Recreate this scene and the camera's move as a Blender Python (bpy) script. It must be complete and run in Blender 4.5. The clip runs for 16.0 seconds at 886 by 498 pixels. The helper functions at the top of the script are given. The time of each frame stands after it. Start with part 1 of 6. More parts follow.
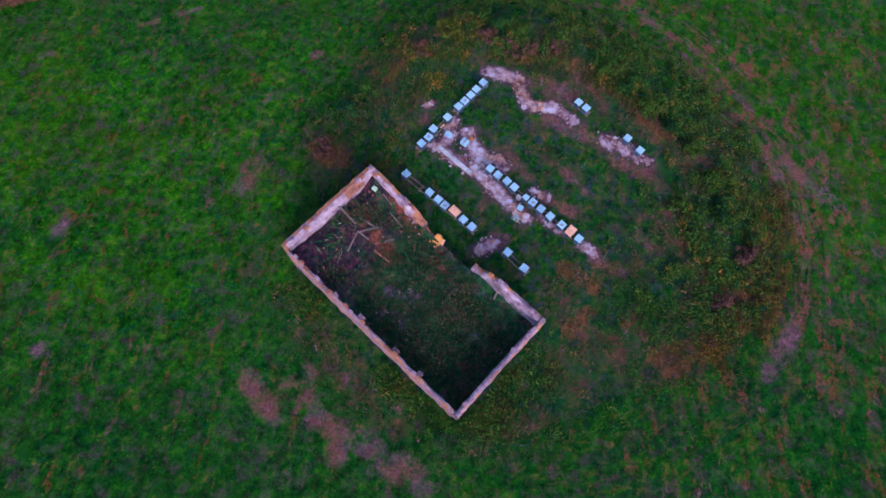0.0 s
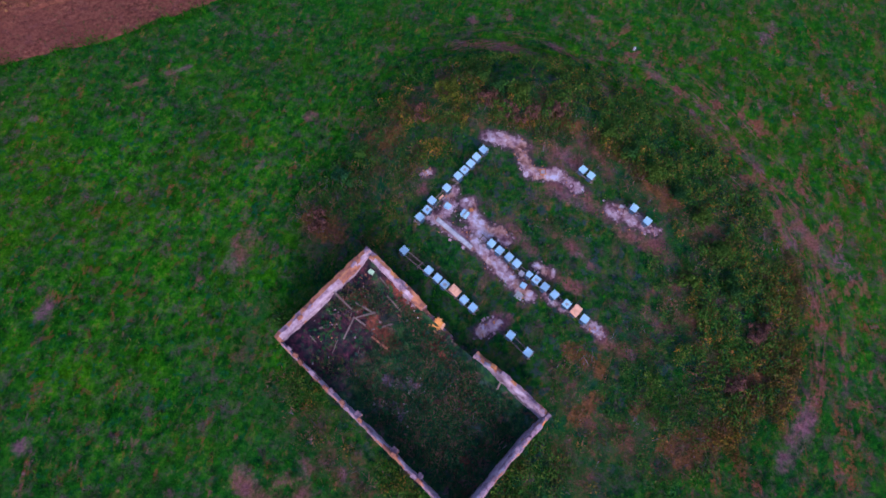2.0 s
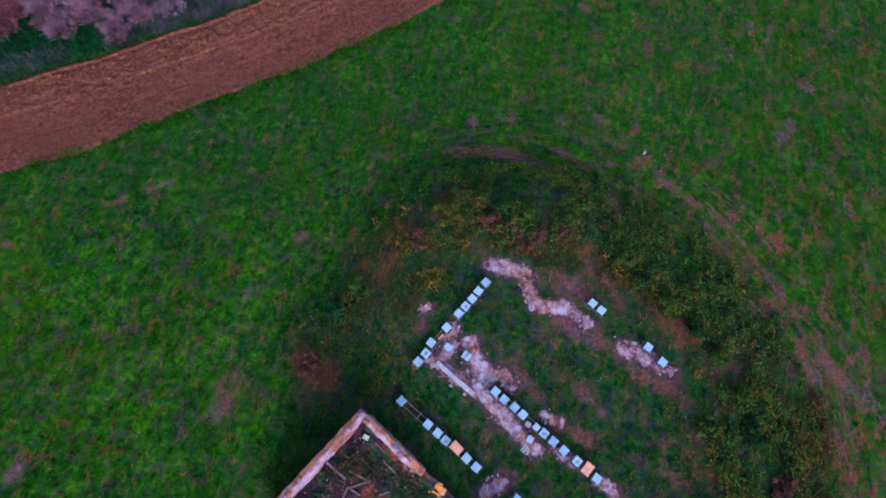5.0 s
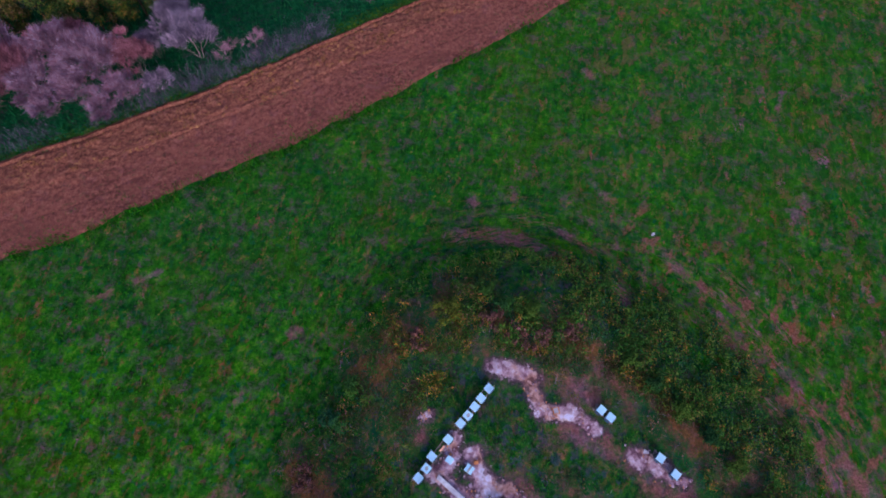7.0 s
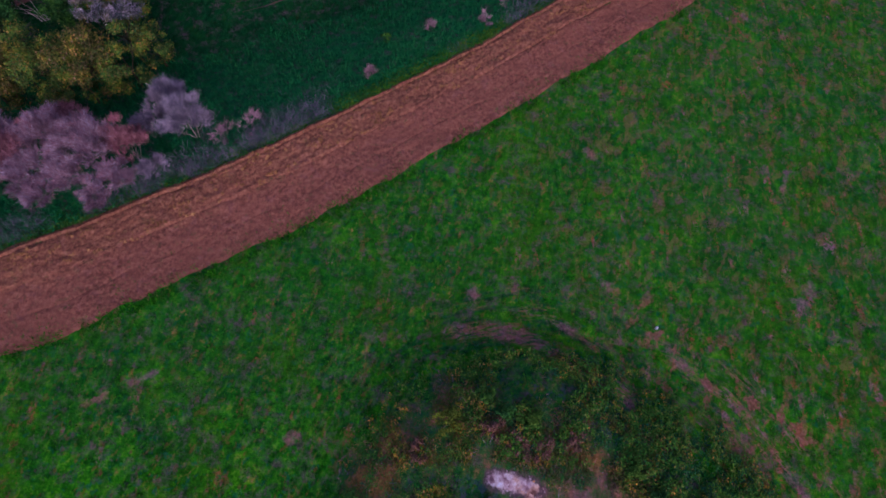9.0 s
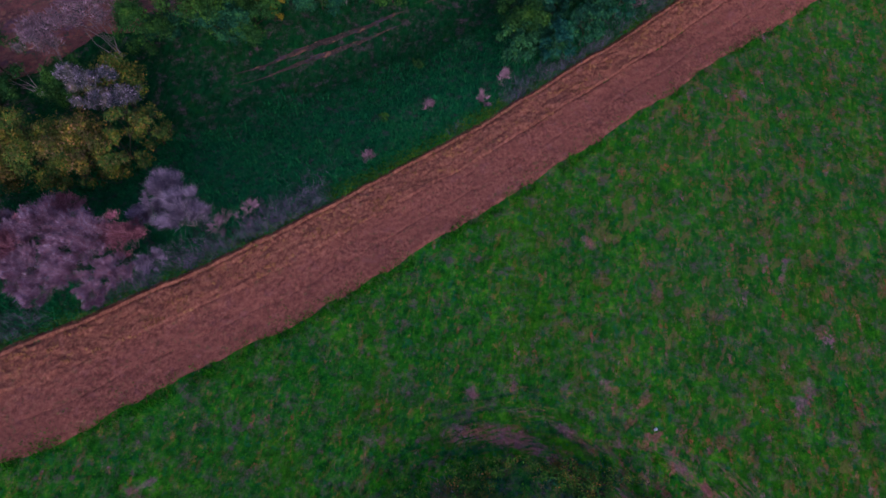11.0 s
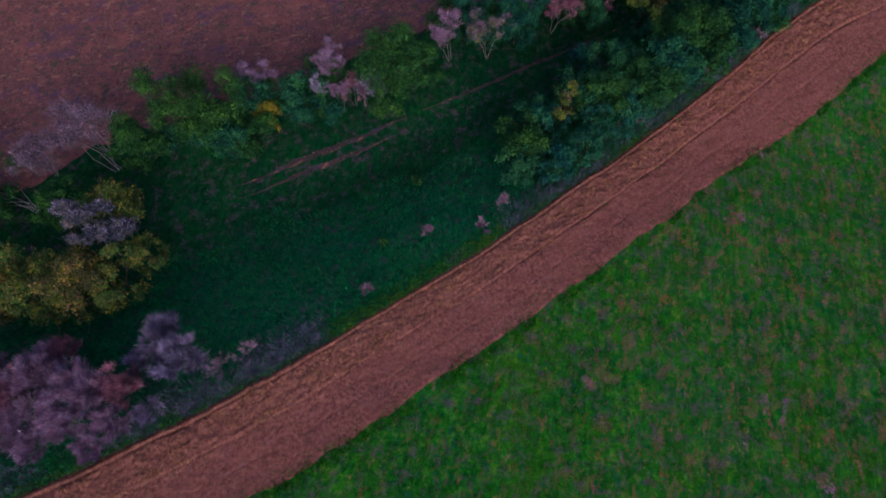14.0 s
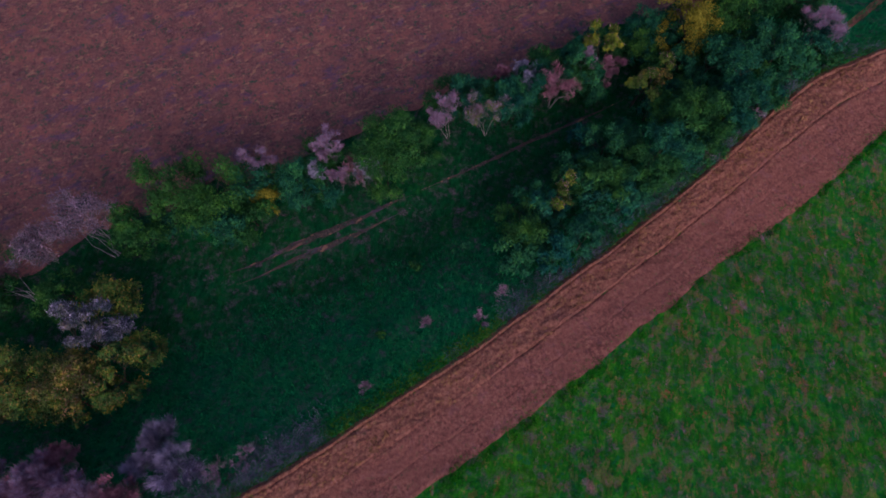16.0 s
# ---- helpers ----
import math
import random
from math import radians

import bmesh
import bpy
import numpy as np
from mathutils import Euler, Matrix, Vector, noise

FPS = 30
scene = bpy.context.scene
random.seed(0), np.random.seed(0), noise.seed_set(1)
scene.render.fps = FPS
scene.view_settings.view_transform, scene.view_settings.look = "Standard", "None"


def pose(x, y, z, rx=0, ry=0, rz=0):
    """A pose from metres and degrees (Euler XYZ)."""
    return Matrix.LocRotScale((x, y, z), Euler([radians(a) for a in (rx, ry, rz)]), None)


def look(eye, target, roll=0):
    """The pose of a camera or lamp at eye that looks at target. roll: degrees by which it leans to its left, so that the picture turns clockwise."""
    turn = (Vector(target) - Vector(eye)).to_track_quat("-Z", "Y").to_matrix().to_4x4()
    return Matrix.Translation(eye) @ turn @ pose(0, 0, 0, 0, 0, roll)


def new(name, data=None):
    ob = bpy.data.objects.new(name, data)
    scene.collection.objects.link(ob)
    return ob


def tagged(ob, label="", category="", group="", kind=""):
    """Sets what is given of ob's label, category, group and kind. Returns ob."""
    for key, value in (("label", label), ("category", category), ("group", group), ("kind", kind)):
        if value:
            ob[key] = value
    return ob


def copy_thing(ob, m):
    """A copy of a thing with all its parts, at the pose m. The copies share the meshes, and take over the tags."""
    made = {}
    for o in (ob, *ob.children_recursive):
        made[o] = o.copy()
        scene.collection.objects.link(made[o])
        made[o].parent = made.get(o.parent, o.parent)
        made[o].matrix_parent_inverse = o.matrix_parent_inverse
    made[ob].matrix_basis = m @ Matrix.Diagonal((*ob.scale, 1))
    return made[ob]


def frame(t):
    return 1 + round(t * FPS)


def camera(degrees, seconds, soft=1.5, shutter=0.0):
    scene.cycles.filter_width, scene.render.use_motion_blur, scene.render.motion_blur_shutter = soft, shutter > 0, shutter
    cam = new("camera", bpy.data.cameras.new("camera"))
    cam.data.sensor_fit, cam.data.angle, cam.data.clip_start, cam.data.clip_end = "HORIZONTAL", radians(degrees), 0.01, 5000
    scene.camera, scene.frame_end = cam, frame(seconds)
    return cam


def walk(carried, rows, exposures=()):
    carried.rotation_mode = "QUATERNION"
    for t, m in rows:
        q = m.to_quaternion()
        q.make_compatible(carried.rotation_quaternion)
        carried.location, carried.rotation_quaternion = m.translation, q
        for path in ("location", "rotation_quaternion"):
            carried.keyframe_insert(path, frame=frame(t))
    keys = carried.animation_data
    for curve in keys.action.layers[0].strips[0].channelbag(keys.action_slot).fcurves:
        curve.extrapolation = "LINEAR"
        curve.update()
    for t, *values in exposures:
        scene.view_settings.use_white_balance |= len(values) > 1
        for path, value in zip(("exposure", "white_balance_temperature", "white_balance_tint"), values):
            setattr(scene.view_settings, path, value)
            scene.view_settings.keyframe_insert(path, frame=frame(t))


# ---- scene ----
cam = camera(73.7, 16.0, soft=1.7, shutter=0.5)
PATH = [
    (0, (-0.979, -17.22, 38.859), (-0.921, -16.593, 36.96), 5.8),
    (0.5, (-0.995, -15.826, 38.823), (-0.937, -15.203, 36.924), 5.8),
    (1, (-1.005, -14.371, 38.844), (-0.947, -13.752, 36.943), 5.7),
    (1.5, (-1.007, -12.839, 38.913), (-0.949, -12.222, 37.011), 5.6),
    (2, (-0.987, -11.283, 39.013), (-0.928, -10.668, 37.11), 5.5),
    (2.5, (-0.958, -9.674, 39.121), (-0.899, -9.06, 37.218), 5.4),
    (3, (-0.944, -8.047, 39.154), (-0.885, -7.433, 37.251), 5.4),
    (3.5, (-0.946, -6.37, 39.147), (-0.886, -5.757, 37.244), 5.3),
    (4, (-0.95, -4.704, 39.179), (-0.89, -4.092, 37.277), 5.2),
    (6.5, (-0.733, 4.049, 39.332), (-0.677, 4.662, 37.429), 4.5),
    (7, (-0.727, 5.784, 39.419), (-0.671, 6.397, 37.516), 4.3),
    (7.5, (-0.689, 7.491, 39.594), (-0.633, 8.104, 37.691), 4.2),
    (8, (-0.629, 9.302, 39.896), (-0.575, 9.914, 37.993), 4.1),
    (8.5, (-0.569, 11.126, 40.341), (-0.515, 11.739, 38.438), 3.9),
    (9, (-0.521, 12.909, 40.91), (-0.468, 13.522, 39.006), 3.8),
    (11.5, (-0.201, 22.21, 43.774), (-0.149, 22.823, 41.871), 3.5),
    (12, (-0.209, 24.097, 44.294), (-0.155, 24.711, 42.392), 3.7),
    (12.5, (-0.242, 25.883, 44.818), (-0.184, 26.498, 42.916), 4.0),
    (13, (-0.295, 27.707, 45.372), (-0.234, 28.324, 43.471), 4.3),
    (13.5, (-0.318, 29.637, 45.969), (-0.254, 30.257, 44.069), 4.5),
    (14, (-0.249, 31.641, 46.626), (-0.184, 32.266, 44.727), 4.4),
    (14.5, (-0.1, 33.654, 47.312), (-0.036, 34.285, 45.415), 4.1),
    (15, (0.106, 35.647, 47.99), (0.166, 36.284, 46.095), 3.6),
    (15.5, (0.372, 37.526, 48.543), (0.426, 38.173, 46.651), 2.9),
    (16, (0.69, 39.172, 48.931), (0.736, 39.83, 47.043), 2.1),
]
# the clip darkens a little towards its end
EXPOSURES = [(0, 0.52, 6420, 8), (4, 0.51, 6520, 9), (9, 0.48, 6680, 9), (12.5, 0.37, 6460, 6), (16, 0.27, 6420, 4)]
walk(cam, [(t, look(eye, target, roll)) for t, eye, target, roll in PATH], EXPOSURES)

# ---- world and sun ----
world = bpy.data.worlds.new("world")
scene.world = world
world.use_nodes = True
sky = world.node_tree.nodes.new("ShaderNodeTexSky")
sky.sky_type = "NISHITA"
sky.sun_disc = False
SUN_UP, SUN_TURN = 34.0, 168.0
sky.sun_elevation, sky.sun_rotation = radians(SUN_UP), radians(SUN_TURN)
sky.dust_density = 3.0
background = world.node_tree.nodes["Background"]
background.inputs["Strength"].default_value = 0.15
world.node_tree.links.new(sky.outputs[0], background.inputs["Color"])
sun = new("sun", bpy.data.lights.new("sun", "SUN"))
sun.data.energy, sun.data.angle, sun.data.color = 1.1, radians(24), (1.0, 0.88, 0.84)
a, e = radians(SUN_TURN), radians(SUN_UP)
sun.matrix_world = look((0, 0, 80), (-math.sin(a) * math.cos(e) * 10, -math.cos(a) * math.cos(e) * 10, 80 - math.sin(e) * 10))


# ---- materials ----
class Nodes:
    """A short hand for a material's node tree."""

    def __init__(self, name):
        self.mat = bpy.data.materials.new(name)
        self.mat.use_nodes = True
        self.tree = self.mat.node_tree
        self.bsdf = self.tree.nodes["Principled BSDF"]
        self.pos = self.tree.nodes.new("ShaderNodeNewGeometry").outputs["Position"]

    def put(self, socket, value):
        if isinstance(value, bpy.types.NodeSocket):
            self.tree.links.new(value, socket)
        else:
            socket.default_value = value

    def noise(self, scale, detail=4.0, stretch=None, rough=0.55, where=None):
        n = self.tree.nodes.new("ShaderNodeTexNoise")
        n.inputs["Scale"].default_value = scale
        n.inputs["Detail"].default_value = detail
        n.inputs["Roughness"].default_value = rough
        at = where or self.pos
        if stretch:
            m = self.tree.nodes.new("ShaderNodeMapping")
            m.vector_type = "TEXTURE"
            m.inputs["Scale"].default_value = [1 / k for k in stretch[:3]]
            m.inputs["Rotation"].default_value = (0, 0, -radians(stretch[3]))
            self.tree.links.new(at, m.inputs["Vector"])
            at = m.outputs[0]
        self.tree.links.new(at, n.inputs["Vector"])
        return n.outputs["Fac"]

    def ramp(self, fac, stops):
        r = self.tree.nodes.new("ShaderNodeValToRGB")
        el = r.color_ramp.elements
        while len(el) < len(stops):
            el.new(0.5)
        for k, (p, c) in zip(el, stops):
            k.position, k.color = p, (*c, 1)
        self.tree.links.new(fac, r.inputs[0])
        return r.outputs[0]

    def step(self, fac, low, high):
        m = self.tree.nodes.new("ShaderNodeMapRange")
        m.interpolation_type = "SMOOTHSTEP"
        self.put(m.inputs[0], fac)
        m.inputs[1].default_value, m.inputs[2].default_value = low, high
        return m.outputs[0]

    def math(self, op, a, b):
        m = self.tree.nodes.new("ShaderNodeMath")
        m.operation = op
        self.put(m.inputs[0], a)
        self.put(m.inputs[1], b)
        return m.outputs[0]

    def mix(self, fac, a, b, kind="MIX"):
        m = self.tree.nodes.new("ShaderNodeMix")
        m.data_type, m.blend_type = "RGBA", kind
        self.put(m.inputs[0], fac)
        self.put(m.inputs[6], a if isinstance(a, bpy.types.NodeSocket) else (*a, 1))
        self.put(m.inputs[7], b if isinstance(b, bpy.types.NodeSocket) else (*b, 1))
        return m.outputs[2]

    def attr(self, name):
        n = self.tree.nodes.new("ShaderNodeAttribute")
        n.attribute_name = name
        return n.outputs["Fac"]

    def vector(self, x, y, z):
        v = self.tree.nodes.new("ShaderNodeCombineXYZ")
        for socket, value in zip(v.inputs, (x, y, z)):
            self.put(socket, value)
        return v.outputs[0]

    def split(self, at):
        v = self.tree.nodes.new("ShaderNodeSeparateXYZ")
        self.tree.links.new(at, v.inputs[0])
        return v.outputs

    def cells(self, scale, where=None):
        """A random value for each of many angular chunks."""
        v = self.tree.nodes.new("ShaderNodeTexVoronoi")
        v.inputs["Scale"].default_value = scale
        self.tree.links.new(where or self.pos, v.inputs["Vector"])
        return self.split(v.outputs["Color"])[0]

    def product(self, *values):
        out = values[0]
        for value in values[1:]:
            out = self.math("MULTIPLY", out, value)
        return out

    def island(self):
        return self.tree.nodes.new("ShaderNodeNewGeometry").outputs["Random Per Island"]

    def object_random(self):
        return self.tree.nodes.new("ShaderNodeObjectInfo").outputs["Random"]

    def object_place(self):
        return self.tree.nodes.new("ShaderNodeTexCoord").outputs["Object"]

    def done(self, colour, rough=0.8, bump=None, depth=0.02, strength=0.6, metal=0.0, gloss=0.3):
        self.put(self.bsdf.inputs["Base Color"], colour if isinstance(colour, bpy.types.NodeSocket) else (*colour, 1))
        self.put(self.bsdf.inputs["Roughness"], rough)
        self.bsdf.inputs["Metallic"].default_value = metal
        self.bsdf.inputs["Specular IOR Level"].default_value = gloss
        if bump is not None:
            b = self.tree.nodes.new("ShaderNodeBump")
            b.inputs["Distance"].default_value, b.inputs["Strength"].default_value = depth, strength
            self.tree.links.new(bump, b.inputs["Height"])
            self.tree.links.new(b.outputs[0], self.bsdf.inputs["Normal"])
        return self.mat


def ground_material():
    n = Nodes("meadow_ground")
    broad, patchy, fine = n.noise(0.16, 3), n.noise(0.55, 6, rough=0.65), n.noise(5.0, 6, rough=0.75)
    clump, speck = n.noise(1.4, 7, rough=0.72), n.noise(2.6, 6, rough=0.75)
    rows = n.noise(1.1, 6, (1.0, 0.33, 1.0, 4.0), rough=0.7)
    blade = n.noise(3.4, 4, (1.0, 0.30, 1.0, 14.0), rough=0.65)
    grass = n.ramp(clump, [(0.36, (0.002, 0.028, 0.004)), (0.45, (0.008, 0.090, 0.006)), (0.54, (0.018, 0.150, 0.008)), (0.65, (0.064, 0.225, 0.018))])
    grass = n.mix(n.product(n.step(fine, 0.50, 0.72), 0.6), grass, (0.002, 0.024, 0.003))
    grass = n.mix(n.product(n.step(patchy, 0.46, 0.62), 0.5), grass, n.mix(0.6, grass, (0.002, 0.042, 0.026)))
    grass = n.mix(n.product(n.step(broad, 0.44, 0.64), 0.4), grass, (0.030, 0.096, 0.004))
    # broad lighter and darker patches, and faint lines along which the crop was driven
    grass = n.mix(0.9, grass, n.ramp(n.noise(0.20, 4, rough=0.6), [(0.36, (0.66, 0.74, 1.0)), (0.5, (1.0, 1.0, 1.0)), (0.64, (1.5, 1.22, 0.8))]), "MULTIPLY")
    grass = n.mix(0.8, grass, n.ramp(n.noise(0.85, 4, (1.0, 0.16, 1.0, 20.0), rough=0.6), [(0.38, (0.68, 0.74, 0.9)), (0.5, (1.0, 1.0, 1.0)), (0.62, (1.32, 1.2, 0.9))]), "MULTIPLY")
    # lime tips, bluish hollows and withered leaves among the blades
    grass = n.mix(n.product(n.step(blade, 0.56, 0.68), 0.55), grass, (0.050, 0.200, 0.012))
    grass = n.mix(n.product(n.step(n.noise(1.9, 3, rough=0.5), 0.58, 0.66), 0.6), grass, (0.005, 0.082, 0.055))
    grass = n.mix(n.product(n.step(n.noise(2.3, 3, (1.0, 0.6, 1.0, 30.0), rough=0.5), 0.60, 0.66), 0.55), grass, (0.135, 0.052, 0.030))
    # olive tufts, teal hollows and withered flecks in the upper crop
    wide, mottle = n.attr("olive"), n.noise(0.8, 7, (1.0, 0.6, 1.0, 6.0), rough=0.72)
    grass = n.mix(n.product(n.step(mottle, 0.47, 0.62), wide, 0.55), grass, n.ramp(fine, [(0.34, (0.014, 0.062, 0.008)), (0.5, (0.040, 0.108, 0.010)), (0.68, (0.105, 0.104, 0.018))]))
    grass = n.mix(n.product(n.step(n.noise(1.0, 6, (1.0, 0.5, 1.0, 6.0), rough=0.7), 0.56, 0.68), wide, 0.7), grass, (0.006, 0.085, 0.044))
    grass = n.mix(n.product(wide, 0.42), grass, n.ramp(n.noise(0.3, 4, rough=0.6), [(0.38, (0.007, 0.092, 0.030)), (0.52, (0.014, 0.108, 0.020)), (0.66, (0.034, 0.118, 0.014))]))
    fleck = n.step(n.noise(1.25, 4, (1.0, 0.5, 1.0, 6.0), rough=0.6), 0.59, 0.66)
    grass = n.mix(n.product(fleck, wide, 0.5), grass, n.ramp(fine, [(0.36, (0.130, 0.050, 0.028)), (0.6, (0.24, 0.105, 0.080))]))
    drill = n.step(n.noise(2.0, 4, (1.0, 0.10, 1.0, 12.0), rough=0.6), 0.48, 0.60)
    grass = n.mix(n.product(drill, wide, 0.5), grass, (0.004, 0.052, 0.010))
    # a darker, bluer green to the south and in the northwest
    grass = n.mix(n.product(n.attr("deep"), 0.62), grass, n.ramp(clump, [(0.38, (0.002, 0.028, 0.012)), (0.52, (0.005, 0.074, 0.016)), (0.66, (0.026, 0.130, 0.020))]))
    # rank grass on the mound, in a weave of green, olive, rust and bluish stalks
    weave, shift = n.noise(1.7, 5, (1.0, 0.45, 1.0, 24.0), rough=0.7), n.noise(0.42, 5, rough=0.62)
    # dark teal stops put the shade between weed clumps into the ground
    rank = n.ramp(clump, [(0.37, (0.002, 0.022, 0.018)), (0.47, (0.005, 0.056, 0.018)), (0.56, (0.014, 0.100, 0.016)), (0.67, (0.056, 0.140, 0.020))])
    rank = n.mix(n.product(n.step(weave, 0.52, 0.64), 0.75), rank, n.ramp(fine, [(0.36, (0.026, 0.056, 0.014)), (0.54, (0.078, 0.076, 0.026)), (0.7, (0.15, 0.074, 0.062))]))
    rank = n.mix(n.product(n.step(n.noise(1.5, 4, rough=0.6), 0.52, 0.62), 0.8), rank, n.ramp(fine, [(0.36, (0.012, 0.050, 0.085)), (0.60, (0.050, 0.056, 0.110))]))
    rank = n.mix(n.product(n.step(shift, 0.54, 0.66), 0.6), rank, n.ramp(weave, [(0.4, (0.030, 0.040, 0.034)), (0.55, (0.12, 0.056, 0.060)), (0.68, (0.20, 0.100, 0.130))]))
    grass = n.mix(n.attr("mound"), grass, rank)
    # the mound's foot is driven round: mowing lines and ruts follow it
    px, py, pz = n.split(n.pos)
    east, north = n.math("SUBTRACT", px, 7.0), n.math("SUBTRACT", py, 1.0)
    turn = n.math("ARCTAN2", north, east)
    depth = n.attr("depth")
    coil = n.vector(n.product(n.math("COSINE", turn, 0.0), 19.0), n.product(n.math("SINE", turn, 0.0), 19.0), n.product(depth, 4.5))
    lines, marks = n.noise(0.34, 5, where=coil, rough=0.65), n.noise(0.55, 6, where=coil, rough=0.7)
    ring = n.attr("ring")
    grass = n.mix(n.product(n.step(lines, 0.49, 0.60), ring, 0.75), grass, n.ramp(clump, [(0.38, (0.002, 0.026, 0.014)), (0.55, (0.006, 0.062, 0.026)), (0.68, (0.018, 0.090, 0.034))]))
    grass = n.mix(n.product(n.step(marks, 0.55, 0.66), ring, 0.6), grass, n.ramp(fine, [(0.36, (0.066, 0.070, 0.016)), (0.6, (0.15, 0.085, 0.045))]))
    dabs = n.step(n.noise(1.0, 4, (1.0, 0.55, 1.0, 32.0), rough=0.6), 0.55, 0.63)
    grass = n.mix(n.product(dabs, n.attr("dabs"), 0.75), grass, n.ramp(fine, [(0.34, (0.110, 0.034, 0.036)), (0.52, (0.230, 0.080, 0.080)), (0.70, (0.34, 0.140, 0.150))]))
    # thin places where the soil shows between the blades
    sparse = n.attr("sparse")
    thin = n.step(n.math("ADD", rows, n.product(sparse, 0.215)), 0.57, 0.70)
    thin = n.product(thin, n.step(speck, 0.43, 0.56))
    soil = n.ramp(n.math("ADD", n.product(fine, 0.5), n.product(speck, 0.5)), [(0.36, (0.050, 0.040, 0.070)), (0.46, (0.150, 0.066, 0.140)), (0.54, (0.235, 0.105, 0.200)), (0.64, (0.38, 0.185, 0.290))])
    soil = n.mix(n.step(n.noise(0.45, 4), 0.46, 0.58), soil, n.ramp(fine, [(0.32, (0.110, 0.038, 0.046)), (0.52, (0.250, 0.090, 0.110)), (0.72, (0.40, 0.170, 0.190))]))
    stubble = n.ramp(fine, [(0.32, (0.090, 0.032, 0.014)), (0.52, (0.210, 0.064, 0.042)), (0.72, (0.33, 0.11, 0.090))])
    base = n.mix(n.product(thin, 0.9), grass, n.mix(n.step(patchy, 0.50, 0.62), stubble, soil))
    # the mound's dry weeds; the teal end stands for shade between clumps
    dry = n.ramp(n.noise(0.65, 8, rough=0.74), [(0.36, (0.004, 0.050, 0.034)), (0.45, (0.014, 0.086, 0.028)), (0.53, (0.048, 0.086, 0.034)), (0.60, (0.150, 0.072, 0.060)), (0.70, (0.26, 0.105, 0.130))])
    base = n.mix(n.step(n.math("ADD", n.attr("dry"), n.product(n.math("SUBTRACT", clump, 0.5), 1.8)), 0.22, 0.75), base, dry)
    withered = n.ramp(n.math("ADD", n.product(fine, 0.5), n.product(weave, 0.5)), [(0.38, (0.050, 0.036, 0.014)), (0.48, (0.145, 0.060, 0.034)), (0.56, (0.25, 0.094, 0.052)), (0.66, (0.36, 0.160, 0.120))])
    base = n.mix(n.product(n.step(n.math("ADD", n.attr("rust"), n.math("ADD", n.product(n.math("SUBTRACT", clump, 0.5), 2.4), n.product(n.math("SUBTRACT", weave, 0.5), 2.4))), 0.22, 0.8), 0.8), base, withered)
    # wheel tracks worn round the mound
    worn = n.math("ADD", n.attr("track"), n.product(n.math("SUBTRACT", marks, 0.5), 2.2))
    base = n.mix(n.product(n.step(n.math("ADD", worn, n.product(n.math("SUBTRACT", speck, 0.5), 0.8)), 0.34, 1.0), n.step(n.noise(1.15, 4, where=coil, rough=0.6), 0.42, 0.56), 0.8), base, n.mix(n.step(patchy, 0.42, 0.56), soil, n.ramp(fine, [(0.34, (0.130, 0.042, 0.044)), (0.52, (0.270, 0.092, 0.092)), (0.70, (0.40, 0.170, 0.165))])))
    # the valley's grass, the tree row's shade put into its darker tone
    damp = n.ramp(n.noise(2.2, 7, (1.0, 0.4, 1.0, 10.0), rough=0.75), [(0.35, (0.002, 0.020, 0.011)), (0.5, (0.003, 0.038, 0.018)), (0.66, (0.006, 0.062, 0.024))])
    unshaded = n.ramp(clump, [(0.38, (0.002, 0.044, 0.026)), (0.5, (0.005, 0.092, 0.048)), (0.64, (0.016, 0.142, 0.058))])
    unshaded = n.mix(n.product(n.step(n.noise(0.7, 5, rough=0.65), 0.52, 0.64), 0.5), unshaded, (0.003, 0.040, 0.040))
    damp = n.mix(n.attr("unshaded"), damp, unshaded)
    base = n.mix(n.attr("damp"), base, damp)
    # bare soil, then pale rubble and mortar dust
    ragged = n.math("ADD", n.product(n.math("SUBTRACT", n.noise(0.9, 7, rough=0.72), 0.5), 2.2), n.product(n.math("SUBTRACT", fine, 0.5), 0.55))
    base = n.mix(n.product(n.step(n.math("ADD", n.math("ADD", n.attr("soil"), ragged), n.product(n.math("SUBTRACT", n.noise(0.33, 3), 0.5), 1.5)), 0.20, 1.15), n.math("SUBTRACT", 0.95, n.product(n.attr("damp"), 0.95))), base, soil)
    chunk = n.cells(2.6)
    tone = n.math("ADD", n.product(n.noise(1.25, 6, rough=0.66), 0.84), n.product(chunk, 0.16))
    pale = n.ramp(tone, [(0.36, (0.130, 0.062, 0.115)), (0.45, (0.31, 0.180, 0.300)), (0.54, (0.46, 0.330, 0.52)), (0.66, (0.60, 0.570, 0.92))])
    pale = n.mix(n.product(n.step(n.noise(0.5, 3), 0.50, 0.62), 0.7), pale, n.ramp(tone, [(0.36, (0.17, 0.070, 0.065)), (0.51, (0.42, 0.205, 0.190)), (0.66, (0.62, 0.37, 0.36))]))
    dust = n.math("ADD", n.attr("pale"), n.math("ADD", n.product(ragged, 1.0), n.product(n.math("SUBTRACT", chunk, 0.5), 0.18)))
    base = n.mix(n.product(n.step(dust, -0.30, 0.4), 0.8), base, n.ramp(fine, [(0.35, (0.055, 0.026, 0.062)), (0.65, (0.150, 0.070, 0.140))]))
    base = n.mix(n.step(dust, 0.26, 0.78), base, pale)
    return n.done(base, 0.95, n.math("ADD", fine, n.noise(14, 4)), 0.14, 0.9, gloss=0.0)


